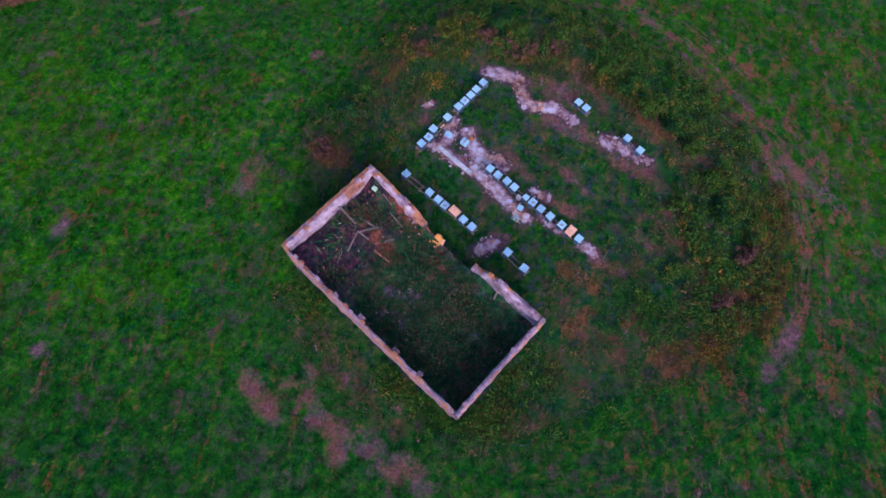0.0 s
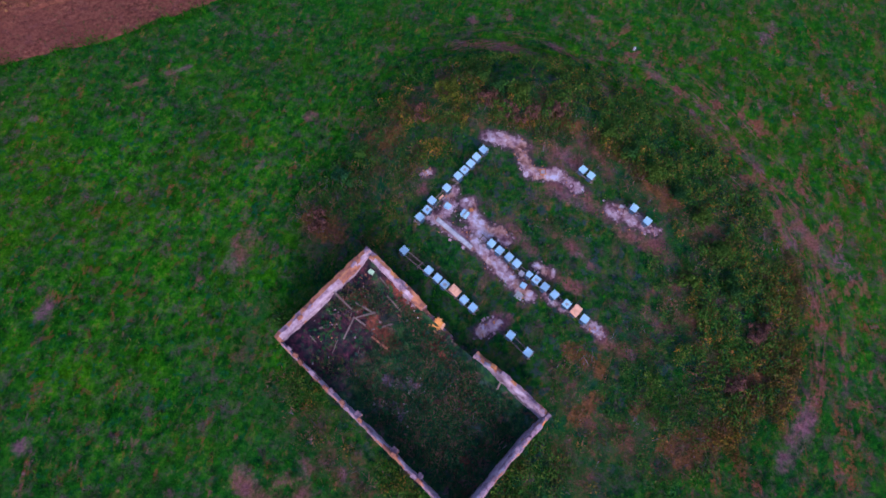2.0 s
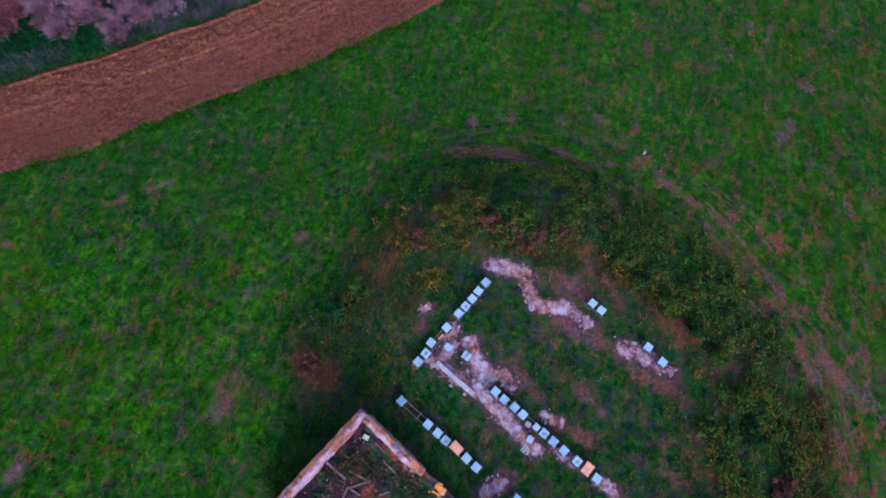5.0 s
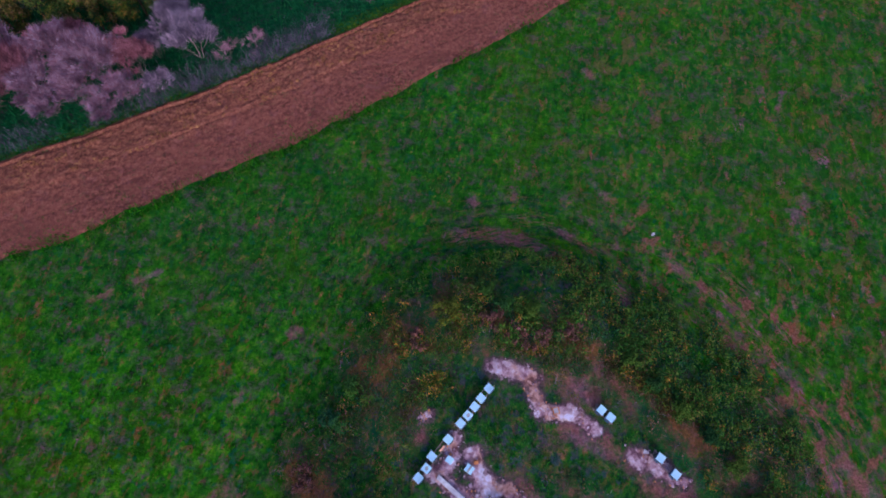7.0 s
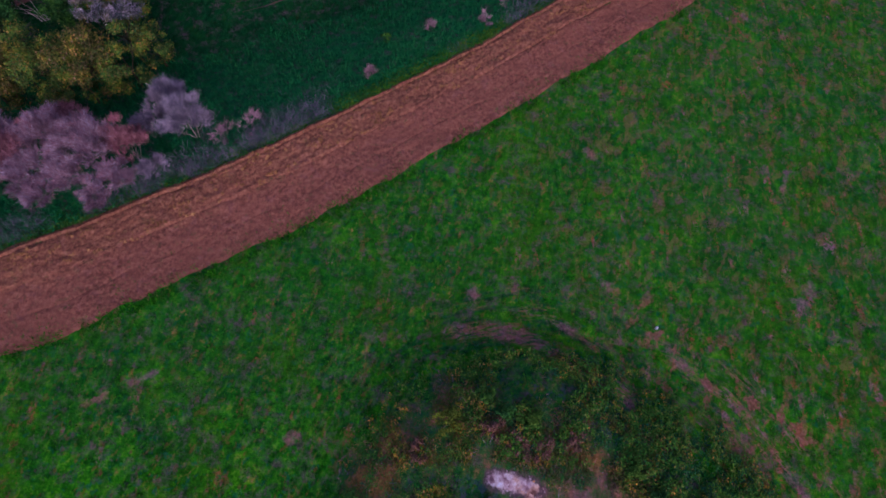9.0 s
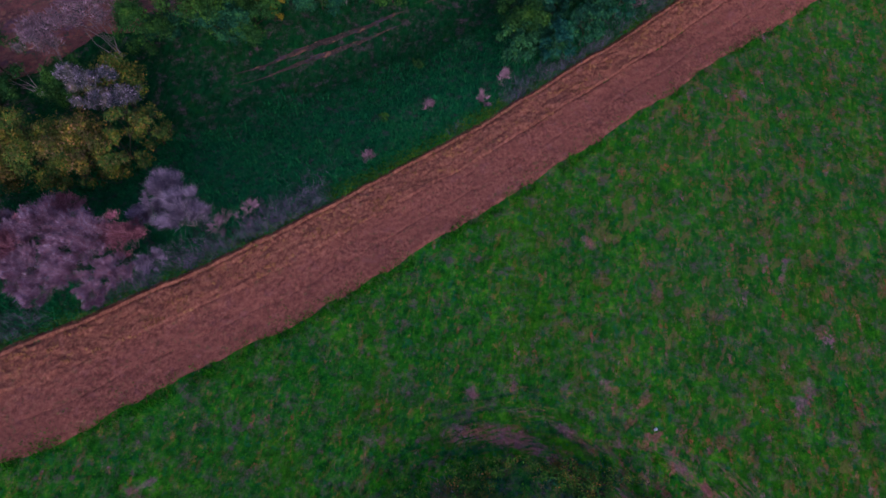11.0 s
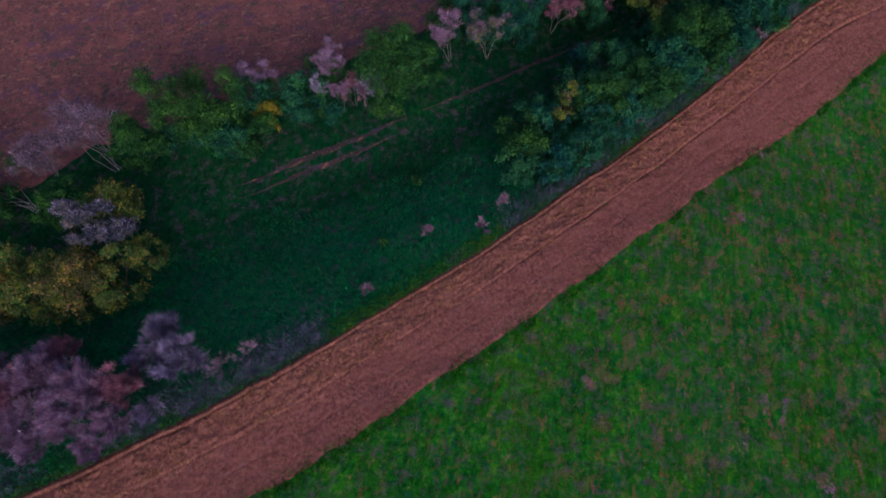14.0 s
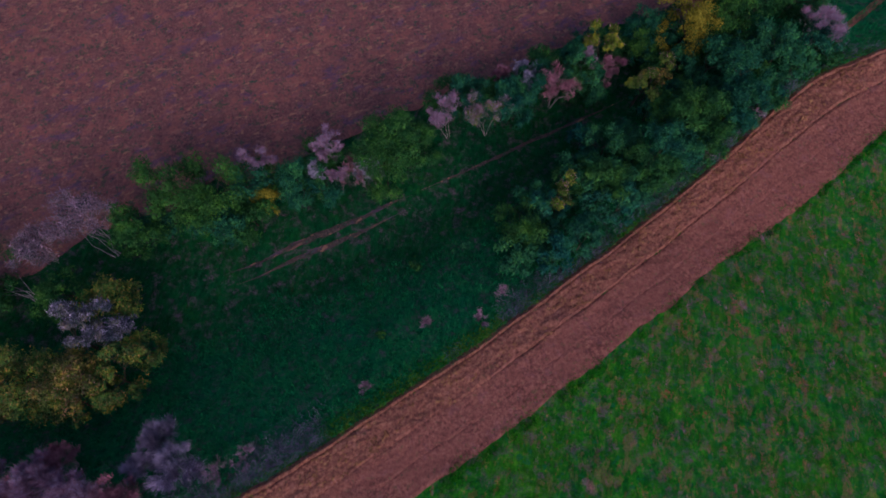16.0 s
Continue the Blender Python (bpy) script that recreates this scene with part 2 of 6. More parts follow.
def soil_material(name, dark, mid, light, turn, squeeze=0.25, clods=False, specks=False):
    n = Nodes(name)
    furrow = n.noise(1.6, 6, (squeeze, 1.0, 1.0, turn), rough=0.65)
    clod, broad = n.noise(3.2, 8, rough=0.8), n.noise(0.35, 4)
    col = n.ramp(n.math("ADD", n.math("MULTIPLY", furrow, 0.2), n.math("MULTIPLY", clod, 0.8)), [(0.40, dark), (0.51, mid), (0.63, light)])
    col = n.mix(n.math("MULTIPLY", n.step(broad, 0.40, 0.65), 0.5), col, mid)
    col = n.mix(n.math("MULTIPLY", n.step(n.noise(1.3, 5, rough=0.7), 0.54, 0.70), 0.45), col, dark)
    if specks:
        # seedlings and darker damp crumbs
        col = n.mix(n.math("MULTIPLY", n.step(n.noise(0.5, 5, rough=0.7), 0.48, 0.62), 0.6), col, (1.65 * mid[0], 1.35 * mid[1], 1.15 * mid[2]))
        col = n.mix(n.math("MULTIPLY", n.step(n.noise(0.85, 6, rough=0.75), 0.54, 0.64), 0.65), col, (0.030, 0.056, 0.040))
        col = n.mix(n.product(n.step(n.noise(1.9, 4, rough=0.6), 0.59, 0.66), 0.7), col, (0.026, 0.060, 0.050))
        col = n.mix(n.product(n.step(n.noise(1.5, 4, (0.6, 1.0, 1.0, -24.0), rough=0.6), 0.58, 0.67), 0.6), col, (0.30, 0.135, 0.105))
        col = n.mix(n.product(n.step(n.noise(0.7, 5, (0.5, 1.0, 1.0, -24.0), rough=0.65), 0.54, 0.66), 0.6), col, (0.075, 0.042, 0.105))
        col = n.mix(n.product(n.step(n.noise(0.9, 4, (0.3, 1.0, 1.0, -24.0), rough=0.6), 0.58, 0.68), 0.35), col, (0.26, 0.110, 0.100))
    if clods:
        # violet dust and olive crumbs in spots
        col = n.mix(n.product(n.step(n.noise(1.1, 4, rough=0.6), 0.55, 0.66), 0.3), col, (0.200, 0.078, 0.110))
        col = n.mix(n.product(n.step(n.noise(1.7, 5, rough=0.7), 0.58, 0.66), 0.5), col, (0.115, 0.085, 0.050))
        # the valley's side is rougher, more ochre, and grown over in spots
        side = n.step(n.math("ADD", n.attr("across"), n.math("MULTIPLY", n.math("SUBTRACT", n.noise(0.5, 4), 0.5), 0.6)), 0.42, 0.75)
        ochre = n.ramp(clod, [(0.38, (0.078, 0.029, 0.020)), (0.5, (0.215, 0.082, 0.052)), (0.60, (0.43, 0.205, 0.125))])
        col = n.mix(n.math("MULTIPLY", side, 0.24), col, ochre)
        col = n.mix(n.math("MULTIPLY", n.step(n.noise(2.1, 6, rough=0.75), 0.57, 0.66), 0.55), col, (0.060, 0.056, 0.036))
    return n.done(col, 0.95, clod, 0.22, 1.0, gloss=0.0)


def leaf_material(name, stops, gloss=0.03, spread=0.0):
    """Leaves that differ one by one, in patches and, with spread, from plant to plant."""
    n = Nodes(name)
    col = n.ramp(n.island(), stops)
    col = n.mix(n.math("MULTIPLY", n.step(n.noise(0.9, 4), 0.42, 0.62), 0.6), col, stops[0][1])
    if spread:
        # boughs differ in tone, from darker bluish to brighter yellowish
        col = n.mix(1.0, col, n.ramp(n.noise(0.75, 4, rough=0.6), [(0.36, (0.45, 0.5, 0.62)), (0.50, (1.0, 1.0, 1.0)), (0.64, (1.9, 1.55, 1.0))]), "MULTIPLY")
        col = n.mix(1.0, col, n.ramp(n.object_random(), [(0.0, (1 - spread, 1 - 0.6 * spread, 1.0)), (0.5, (1, 1, 1)), (1.0, (1 + spread, 1 + 0.4 * spread, 1 - 0.3 * spread))]), "MULTIPLY")
    return n.done(col, 0.75, gloss=gloss)


def plain_material(name, stops, scale, rough=0.8, depth=0.01, metal=0.0, spread=0.0, gloss=0.06, stretch=None):
    """A material of one noise of colour and one of stains, with relief."""
    n = Nodes(name)
    at = n.object_place()
    grain = n.noise(scale, 6, stretch, 0.65, at)
    col = n.ramp(grain, stops)
    stain = n.noise(scale * 0.25, 4, where=n.pos)
    col = n.mix(n.math("MULTIPLY", n.step(stain, 0.5, 0.72), 0.55), col, tuple(0.45 * c for c in stops[0][1]))
    if spread:
        shade = n.ramp(n.object_random(), [(0.0, (1 - spread,) * 3), (1.0, (1, 1, 1))])
        col = n.mix(1.0, col, shade, "MULTIPLY")
    return n.done(col, rough, grain, depth, 0.7, metal, gloss)


def debris_material():
    """The ruin's floor: brown roof earth and tiles at one end, moss and grass at the other."""
    n = Nodes("rubble_and_earth")
    clump, fine = n.noise(2.0, 8, rough=0.76), n.noise(4.5, 6, rough=0.75)
    moss = n.ramp(clump, [(0.36, (0.005, 0.022, 0.026)), (0.46, (0.009, 0.046, 0.024)), (0.55, (0.018, 0.068, 0.026)), (0.68, (0.060, 0.090, 0.040))])
    moss = n.mix(n.product(n.step(n.noise(0.9, 5, rough=0.68), 0.54, 0.66), 0.75), moss, n.ramp(fine, [(0.36, (0.016, 0.050, 0.060)), (0.62, (0.050, 0.085, 0.105))]))
    moss = n.mix(n.product(n.step(n.noise(0.75, 6, rough=0.72), 0.55, 0.67), 0.8), moss, n.ramp(fine, [(0.34, (0.050, 0.026, 0.040)), (0.62, (0.170, 0.080, 0.130))]))
    moss = n.mix(n.product(n.step(n.noise(1.6, 5, (1.0, 0.35, 1.0, 50.0), rough=0.7), 0.55, 0.64), 0.6), moss, n.ramp(fine, [(0.36, (0.060, 0.030, 0.022)), (0.62, (0.150, 0.070, 0.060))]))
    earth = n.ramp(clump, [(0.36, (0.006, 0.012, 0.018)), (0.48, (0.016, 0.016, 0.026)), (0.57, (0.044, 0.018, 0.034)), (0.68, (0.120, 0.045, 0.075))])
    earth = n.mix(n.product(n.step(n.noise(1.1, 6, rough=0.7), 0.53, 0.63), 0.7), earth, n.ramp(fine, [(0.36, (0.008, 0.044, 0.022)), (0.62, (0.030, 0.080, 0.036))]))
    col = n.mix(n.step(n.math("ADD", n.attr("fallen"), n.product(n.math("SUBTRACT", n.noise(0.6, 5, rough=0.7), 0.5), 1.6)), 0.25, 0.8), moss, earth)
    col = n.mix(n.product(n.step(fine, 0.54, 0.70), 0.45), col, (0.006, 0.014, 0.014))
    ragged = n.product(n.math("SUBTRACT", n.noise(1.3, 6, rough=0.72), 0.5), 2.4)
    col = n.mix(n.product(n.step(n.math("ADD", n.attr("red"), ragged), 0.35, 0.8), 0.8), col, n.ramp(fine, [(0.36, (0.030, 0.014, 0.016)), (0.5, (0.090, 0.030, 0.026)), (0.64, (0.190, 0.062, 0.044))]))
    col = n.mix(n.product(n.step(n.math("ADD", n.attr("mortar"), ragged), 0.45, 0.95), 0.75), col, n.ramp(fine, [(0.36, (0.040, 0.034, 0.085)), (0.5, (0.105, 0.080, 0.170)), (0.64, (0.200, 0.170, 0.300))]))
    col = n.mix(1.0, col, n.ramp(n.noise(0.55, 5, rough=0.7), [(0.36, (1.0, 0.95, 1.1)), (0.5, (1.5, 1.25, 1.45)), (0.64, (2.3, 1.6, 2.1))]), "MULTIPLY")
    return n.done(col, 0.95, fine, 0.08, 0.9, gloss=0.0)


GROUND = ground_material()
ROAD = soil_material("red_brown_soil", (0.090, 0.029, 0.031), (0.206, 0.070, 0.068), (0.330, 0.130, 0.120), -34, clods=True)
PLOUGH = soil_material("ploughed_soil", (0.062, 0.026, 0.040), (0.140, 0.055, 0.066), (0.240, 0.110, 0.110), -24, 0.5, specks=True)
TRACK = soil_material("worn_track", (0.016, 0.024, 0.022), (0.050, 0.034, 0.042), (0.105, 0.066, 0.078), -24, specks=True)
CLOD = plain_material("ochre_clod", [(0.3, (0.093, 0.034, 0.021)), (0.5, (0.212, 0.088, 0.053)), (0.7, (0.357, 0.172, 0.104))], 1.2, 0.95, 0.03)
ROAD_CLOD = plain_material("red_brown_clod", [(0.3, (0.080, 0.028, 0.030)), (0.5, (0.190, 0.068, 0.070)), (0.7, (0.320, 0.130, 0.130))], 1.2, 0.95, 0.03)
STONE = plain_material("weathered_stone", [(0.30, (0.100, 0.050, 0.085)), (0.42, (0.230, 0.140, 0.240)), (0.50, (0.330, 0.230, 0.390)), (0.57, (0.460, 0.190, 0.120)), (0.66, (0.560, 0.230, 0.120))], 1.7, 0.9, 0.05)
PLASTER = plain_material("lime_plaster", [(0.34, (0.150, 0.082, 0.150)), (0.46, (0.340, 0.230, 0.390)), (0.62, (0.490, 0.390, 0.610))], 2.0, 0.9, 0.03)
WARM = plain_material("reddish_wall_core", [(0.30, (0.110, 0.042, 0.050)), (0.44, (0.260, 0.110, 0.120)), (0.56, (0.460, 0.190, 0.130)), (0.70, (0.400, 0.260, 0.360))], 1.8, 0.9, 0.05)
BRICK = plain_material("fired_brick", [(0.3, (0.28, 0.10, 0.06)), (0.6, (0.52, 0.22, 0.13)), (0.8, (0.60, 0.33, 0.25))], 3.0, 0.9, 0.02)
DEBRIS = debris_material()
ROOF = plain_material("pale_blue_roof_sheet", [(0.25, (0.250, 0.470, 0.900)), (0.5, (0.330, 0.565, 0.950)), (0.8, (0.410, 0.640, 0.950))], 1.5, 0.45, 0.003, spread=0.08)
HIVE = plain_material("blue_painted_board", [(0.3, (0.035, 0.07, 0.17)), (0.6, (0.06, 0.11, 0.25)), (0.8, (0.09, 0.16, 0.32))], 6.0, 0.6, 0.004, spread=0.25)
PLY = plain_material("raw_plywood", [(0.3, (0.62, 0.29, 0.24)), (0.5, (0.78, 0.42, 0.38)), (0.8, (0.86, 0.56, 0.54))], 3.0, 0.7, 0.004, stretch=(1, 5, 1, 0))
OCHRE = plain_material("ochre_board", [(0.3, (0.600, 0.215, 0.075)), (0.5, (0.800, 0.320, 0.120)), (0.8, (0.880, 0.480, 0.280))], 3.0, 0.7, 0.006)
RAIL = plain_material("grey_timber", [(0.3, (0.083, 0.060, 0.081)), (0.5, (0.184, 0.138, 0.185)), (0.8, (0.313, 0.248, 0.323))], 5.0, 0.85, 0.006, stretch=(1, 6, 6, 0))
GREY = plain_material("dull_zinc_lid", [(0.3, (0.20, 0.22, 0.36)), (0.5, (0.30, 0.32, 0.48)), (0.8, (0.38, 0.40, 0.56))], 3.0, 0.6, 0.004)
MINT = plain_material("pale_green_paint", [(0.3, (0.30, 0.50, 0.46)), (0.6, (0.46, 0.66, 0.60)), (0.8, (0.6, 0.76, 0.7))], 3.0, 0.6, 0.004)
CONCRETE = plain_material("pale_concrete", [(0.3, (0.24, 0.23, 0.38)), (0.5, (0.38, 0.38, 0.58)), (0.7, (0.50, 0.51, 0.72))], 3.0, 0.85, 0.02)
BARK = plain_material("dark_bark", [(0.3, (0.017, 0.013, 0.013)), (0.6, (0.041, 0.035, 0.033)), (0.8, (0.072, 0.066, 0.065))], 6.0, 0.9, 0.02)
PALE_BARK = plain_material("pale_dead_bark", [(0.3, (0.15, 0.11, 0.14)), (0.6, (0.27, 0.21, 0.27)), (0.8, (0.40, 0.33, 0.40))], 6.0, 0.9, 0.01)
DARK = plain_material("slot_shade", [(0.3, (0.01, 0.01, 0.01)), (0.6, (0.02, 0.02, 0.02)), (0.8, (0.03, 0.03, 0.03))], 6.0, 0.9, 0.001)
MEADOW = leaf_material("meadow_blades", [(0.0, (0.004, 0.046, 0.004)), (0.45, (0.009, 0.105, 0.005)), (0.75, (0.020, 0.150, 0.007)), (0.95, (0.050, 0.150, 0.018)), (1.0, (0.099, 0.085, 0.054))])
WEED = leaf_material("green_weed_leaves", [(0.0, (0.005, 0.063, 0.018)), (0.5, (0.012, 0.107, 0.021)), (0.85, (0.036, 0.133, 0.025)), (1.0, (0.102, 0.112, 0.046))])
MOUNDGRASS = leaf_material("yellowish_mound_grass", [(0.0, (0.012, 0.087, 0.016)), (0.45, (0.039, 0.146, 0.019)), (0.75, (0.090, 0.149, 0.028)), (0.92, (0.153, 0.118, 0.053)), (1.0, (0.108, 0.093, 0.156))])
DRYWEED = leaf_material("dry_weed_stalks", [(0.0, (0.031, 0.063, 0.024)), (0.4, (0.083, 0.070, 0.031)), (0.75, (0.176, 0.076, 0.065)), (1.0, (0.228, 0.117, 0.171))])
RUINWEED = leaf_material("nettle_leaves", [(0.0, (0.006, 0.052, 0.034)), (0.45, (0.014, 0.090, 0.040)), (0.75, (0.036, 0.115, 0.040)), (0.85, (0.130, 0.075, 0.075)), (1.0, (0.190, 0.090, 0.120))])
REED = leaf_material("teal_valley_blades", [(0.0, (0.002, 0.050, 0.025)), (0.5, (0.006, 0.098, 0.044)), (0.9, (0.013, 0.142, 0.051)), (1.0, (0.025, 0.148, 0.052))])
STRAW = leaf_material("bleached_straw", [(0.0, (0.036, 0.034, 0.081)), (0.5, (0.108, 0.085, 0.172)), (1.0, (0.234, 0.190, 0.333))])
LEAF_DARK = leaf_material("dark_green_leaves", [(0.0, (0.008, 0.047, 0.039)), (0.5, (0.013, 0.073, 0.044)), (1.0, (0.027, 0.100, 0.050))], spread=0.3)
LEAF_TEAL = leaf_material("bluish_green_leaves", [(0.0, (0.005, 0.046, 0.047)), (0.5, (0.011, 0.073, 0.062)), (1.0, (0.029, 0.105, 0.069))], spread=0.3)
LEAF_GREEN = leaf_material("green_leaves", [(0.0, (0.010, 0.048, 0.018)), (0.5, (0.019, 0.068, 0.022)), (1.0, (0.034, 0.087, 0.031))], spread=0.3)
LEAF_YELLOW = leaf_material("yellow_green_leaves", [(0.0, (0.032, 0.062, 0.016)), (0.5, (0.067, 0.099, 0.019)), (1.0, (0.131, 0.123, 0.030))], spread=0.3)
LEAF_MIXED = leaf_material("olive_and_orange_leaves", [(0.0, (0.026, 0.066, 0.024)), (0.5, (0.055, 0.102, 0.026)), (0.8, (0.119, 0.103, 0.029)), (1.0, (0.198, 0.107, 0.061))], spread=0.2)
LEAF_GOLD = leaf_material("golden_leaves", [(0.0, (0.092, 0.079, 0.013)), (0.5, (0.155, 0.123, 0.017)), (1.0, (0.227, 0.168, 0.029))])
LEAF_RUST = leaf_material("olive_and_rust_leaves", [(0.0, (0.044, 0.060, 0.018)), (0.45, (0.110, 0.103, 0.022)), (0.75, (0.198, 0.101, 0.044)), (1.0, (0.286, 0.138, 0.099))], spread=0.3)
LEAF_BROWN = leaf_material("red_brown_withered_leaves", [(0.0, (0.048, 0.032, 0.035)), (0.45, (0.114, 0.053, 0.049)), (0.75, (0.190, 0.076, 0.076)), (1.0, (0.228, 0.104, 0.162))])
LEAF_LIME = leaf_material("lime_leaves", [(0.0, (0.020, 0.090, 0.010)), (0.5, (0.050, 0.130, 0.012)), (1.0, (0.130, 0.160, 0.020))])
LEAF_CLUMP = leaf_material("rank_weed_leaves", [(0.0, (0.015, 0.078, 0.019)), (0.5, (0.042, 0.126, 0.022)), (0.85, (0.100, 0.155, 0.032)), (1.0, (0.168, 0.116, 0.064))], spread=0.0)
LEAF_GREY = leaf_material("grey_green_leaves", [(0.0, (0.029, 0.039, 0.045)), (0.5, (0.064, 0.065, 0.084)), (1.0, (0.118, 0.095, 0.141))], spread=0.3)
TWIG = leaf_material("bleached_twigs", [(0.0, (0.072, 0.034, 0.080)), (0.25, (0.270, 0.105, 0.175)), (0.45, (0.150, 0.125, 0.270)), (0.7, (0.420, 0.200, 0.330)), (0.85, (0.300, 0.250, 0.490)), (1.0, (0.640, 0.450, 0.730))])
TWIG_BLUE = leaf_material("bluish_bleached_twigs", [(0.0, (0.057, 0.047, 0.095)), (0.35, (0.155, 0.126, 0.247)), (0.7, (0.310, 0.242, 0.456)), (1.0, (0.598, 0.466, 0.760))])
TWIG_PINK = leaf_material("pinkish_twigs", [(0.0, (0.075, 0.024, 0.048)), (0.35, (0.200, 0.070, 0.130)), (0.7, (0.364, 0.144, 0.244)), (1.0, (0.539, 0.264, 0.401))])
TWIG_DULL = leaf_material("dull_grey_twigs", [(0.0, (0.097, 0.055, 0.096)), (0.4, (0.213, 0.121, 0.209)), (0.8, (0.369, 0.222, 0.372)), (1.0, (0.542, 0.351, 0.574))])
LEAF_OLIVE = leaf_material("olive_leaves", [(0.0, (0.018, 0.060, 0.015)), (0.5, (0.044, 0.094, 0.019)), (1.0, (0.080, 0.122, 0.026))])
SHADE_GRASS = leaf_material("short_shaded_blades", [(0.0, (0.001, 0.021, 0.011)), (0.5, (0.003, 0.041, 0.021)), (1.0, (0.008, 0.065, 0.028))])


# ---- terrain ----
def smooth(a, b, v):
    t = np.clip((np.asarray(v, float) - a) / (b - a), 0, 1)
    return t * t * (3 - 2 * t)


def vnoise(x, y, size, seed=0):
    """Smooth value noise in 0..1, with bumps of the given size in metres."""
    x, y = np.asarray(x, float) / size, np.asarray(y, float) / size
    i, j = np.floor(x), np.floor(y)
    fx, fy = x - i, y - j
    fx, fy = fx * fx * (3 - 2 * fx), fy * fy * (3 - 2 * fy)

    def lattice(a, b):
        s = np.sin(a * 127.1 + b * 311.7 + seed * 74.7) * 43758.5453
        return s - np.floor(s)

    low = lattice(i, j) * (1 - fx) + lattice(i + 1, j) * fx
    high = lattice(i, j + 1) * (1 - fx) + lattice(i + 1, j + 1) * fx
    return low * (1 - fy) + high * fy


def road_low(x):
    """The field's edge of the dirt road, as y over x."""
    c = np.clip(x, -50, 75)
    return 36.23 + 0.617 * c + 0.00242 * c * c - 0.0000133 * c ** 3 + 0.5 * (x - c) - 0.4 * np.maximum(0, x - 52) - 1.2 * smooth(30, 40, x)


def road_high(x):
    """The valley's edge of the dirt road."""
    c = np.clip(x, -50, 75)
    return 45.92 + 0.6206 * c + 0.00257 * c * c - 0.000012 * c ** 3 + 0.5 * (x - c) + 0.75 * smooth(30, 38, x) - np.log1p(np.exp(np.clip((x - 46.5) / 2.0, -30, 30)))


def plough_edge(x):
    """The near edge of the ploughed field beyond the valley."""
    return 78.5 + 0.44 * x


RING = (18.0, 16.4, 17.2, 19.3, 19.6, 17.3, 18.4, 19.9, 20.6, 18.5, 17.7, 18.5)


def mound_depth(x, y):
    """How far inside the mound's foot a place lies, in metres; negative outside."""
    dx, dy = np.asarray(x, float) - 7.0, np.asarray(y, float) - 1.0
    turn = (np.arctan2(dy, dx) / (2 * np.pi)) % 1.0 * 12
    k = np.floor(turn).astype(int)
    f = smooth(0, 1, turn - k)
    ring = np.array(RING)
    return ring[k % 12] * (1 - f) + ring[(k + 1) % 12] * f - np.hypot(dx, dy)


def ground_z(x, y):
    x, y = np.asarray(x, float), np.asarray(y, float)
    yc = np.clip(y, -60, 60)
    z = -1.3 - 0.11 * yc
    top = -0.15 - 0.03 * y - 0.02 * np.maximum(0, x - 5)
    z = z + smooth(-1.8, 6.4, mound_depth(x, y)) * np.maximum(0, top - z)
    beyond = y - road_high(x)
    z = z - 0.32 * smooth(0.0, 0.9, beyond) - 4.2 * smooth(0.5, 20, beyond)
    near = smooth(120, 60, np.hypot(x, y - 30))
    z = z + near * (0.16 * (vnoise(x, y, 2.3, 1) - 0.5) + 0.07 * (vnoise(x, y, 0.8, 2) - 0.5)) + 0.5 * (vnoise(x, y, 14, 3) - 0.5) * smooth(14, 40, np.hypot(x - 4, y))
    return z


# ---- builders ----
def raw_mesh(name, verts, faces, material, smooth_faces=False):
    """A mesh from arrays of points and of faces with one count of corners."""
    verts, faces = np.asarray(verts, np.float32), np.asarray(faces, np.int32)
    me = bpy.data.meshes.new(name)
    me.vertices.add(len(verts))
    me.vertices.foreach_set("co", verts.ravel())
    me.loops.add(faces.size)
    me.loops.foreach_set("vertex_index", faces.ravel())
    me.polygons.add(len(faces))
    me.polygons.foreach_set("loop_start", np.arange(len(faces), dtype=np.int32) * faces.shape[1])
    me.polygons.foreach_set("use_smooth", np.full(len(faces), smooth_faces))
    me.update(calc_edges=True)
    me.validate()
    me.materials.append(material)
    return me


def part(name, bm, material, parent, label=""):
    """One bmesh, linked as one mesh object under a thing or a part."""
    me = bpy.data.meshes.new(name)
    bm.to_mesh(me)
    bm.free()
    me.materials.append(material)
    ob = new(name, me)
    ob.parent = parent
    return tagged(ob, label)


def raw_part(name, verts, faces, material, parent, smooth_faces=False):
    ob = new(name, raw_mesh(name, verts, faces, material, smooth_faces))
    ob.parent = parent
    return ob


def box(bm, size, at=(0, 0, 0), turn=0.0, bevel=0.0, tilt=(0, 0)):
    """A box that stands on at, with bevelled edges."""
    made = bmesh.ops.create_cube(bm, size=1.0)["verts"]
    m = Matrix.Translation(at) @ Euler((radians(tilt[0]), radians(tilt[1]), radians(turn))).to_matrix().to_4x4() @ Matrix.Translation((0, 0, size[2] / 2)) @ Matrix.Diagonal((*size, 1))
    bmesh.ops.transform(bm, matrix=m, verts=made)
    if bevel:
        edges = list({e for v in made for e in v.link_edges})
        bmesh.ops.bevel(bm, geom=edges, offset=bevel, segments=1, affect="EDGES")
    return bm


def boxes(*rows):
    bm = bmesh.new()
    for row in rows:
        box(bm, **row)
    return bm


def grid_faces(nx, ny):
    """Quads over a grid of nx by ny points, the y index running fastest."""
    i, j = np.meshgrid(np.arange(nx - 1), np.arange(ny - 1), indexing="ij")
    a = (i * ny + j).ravel()
    return np.stack([a, a + ny, a + ny + 1, a + 1], 1)


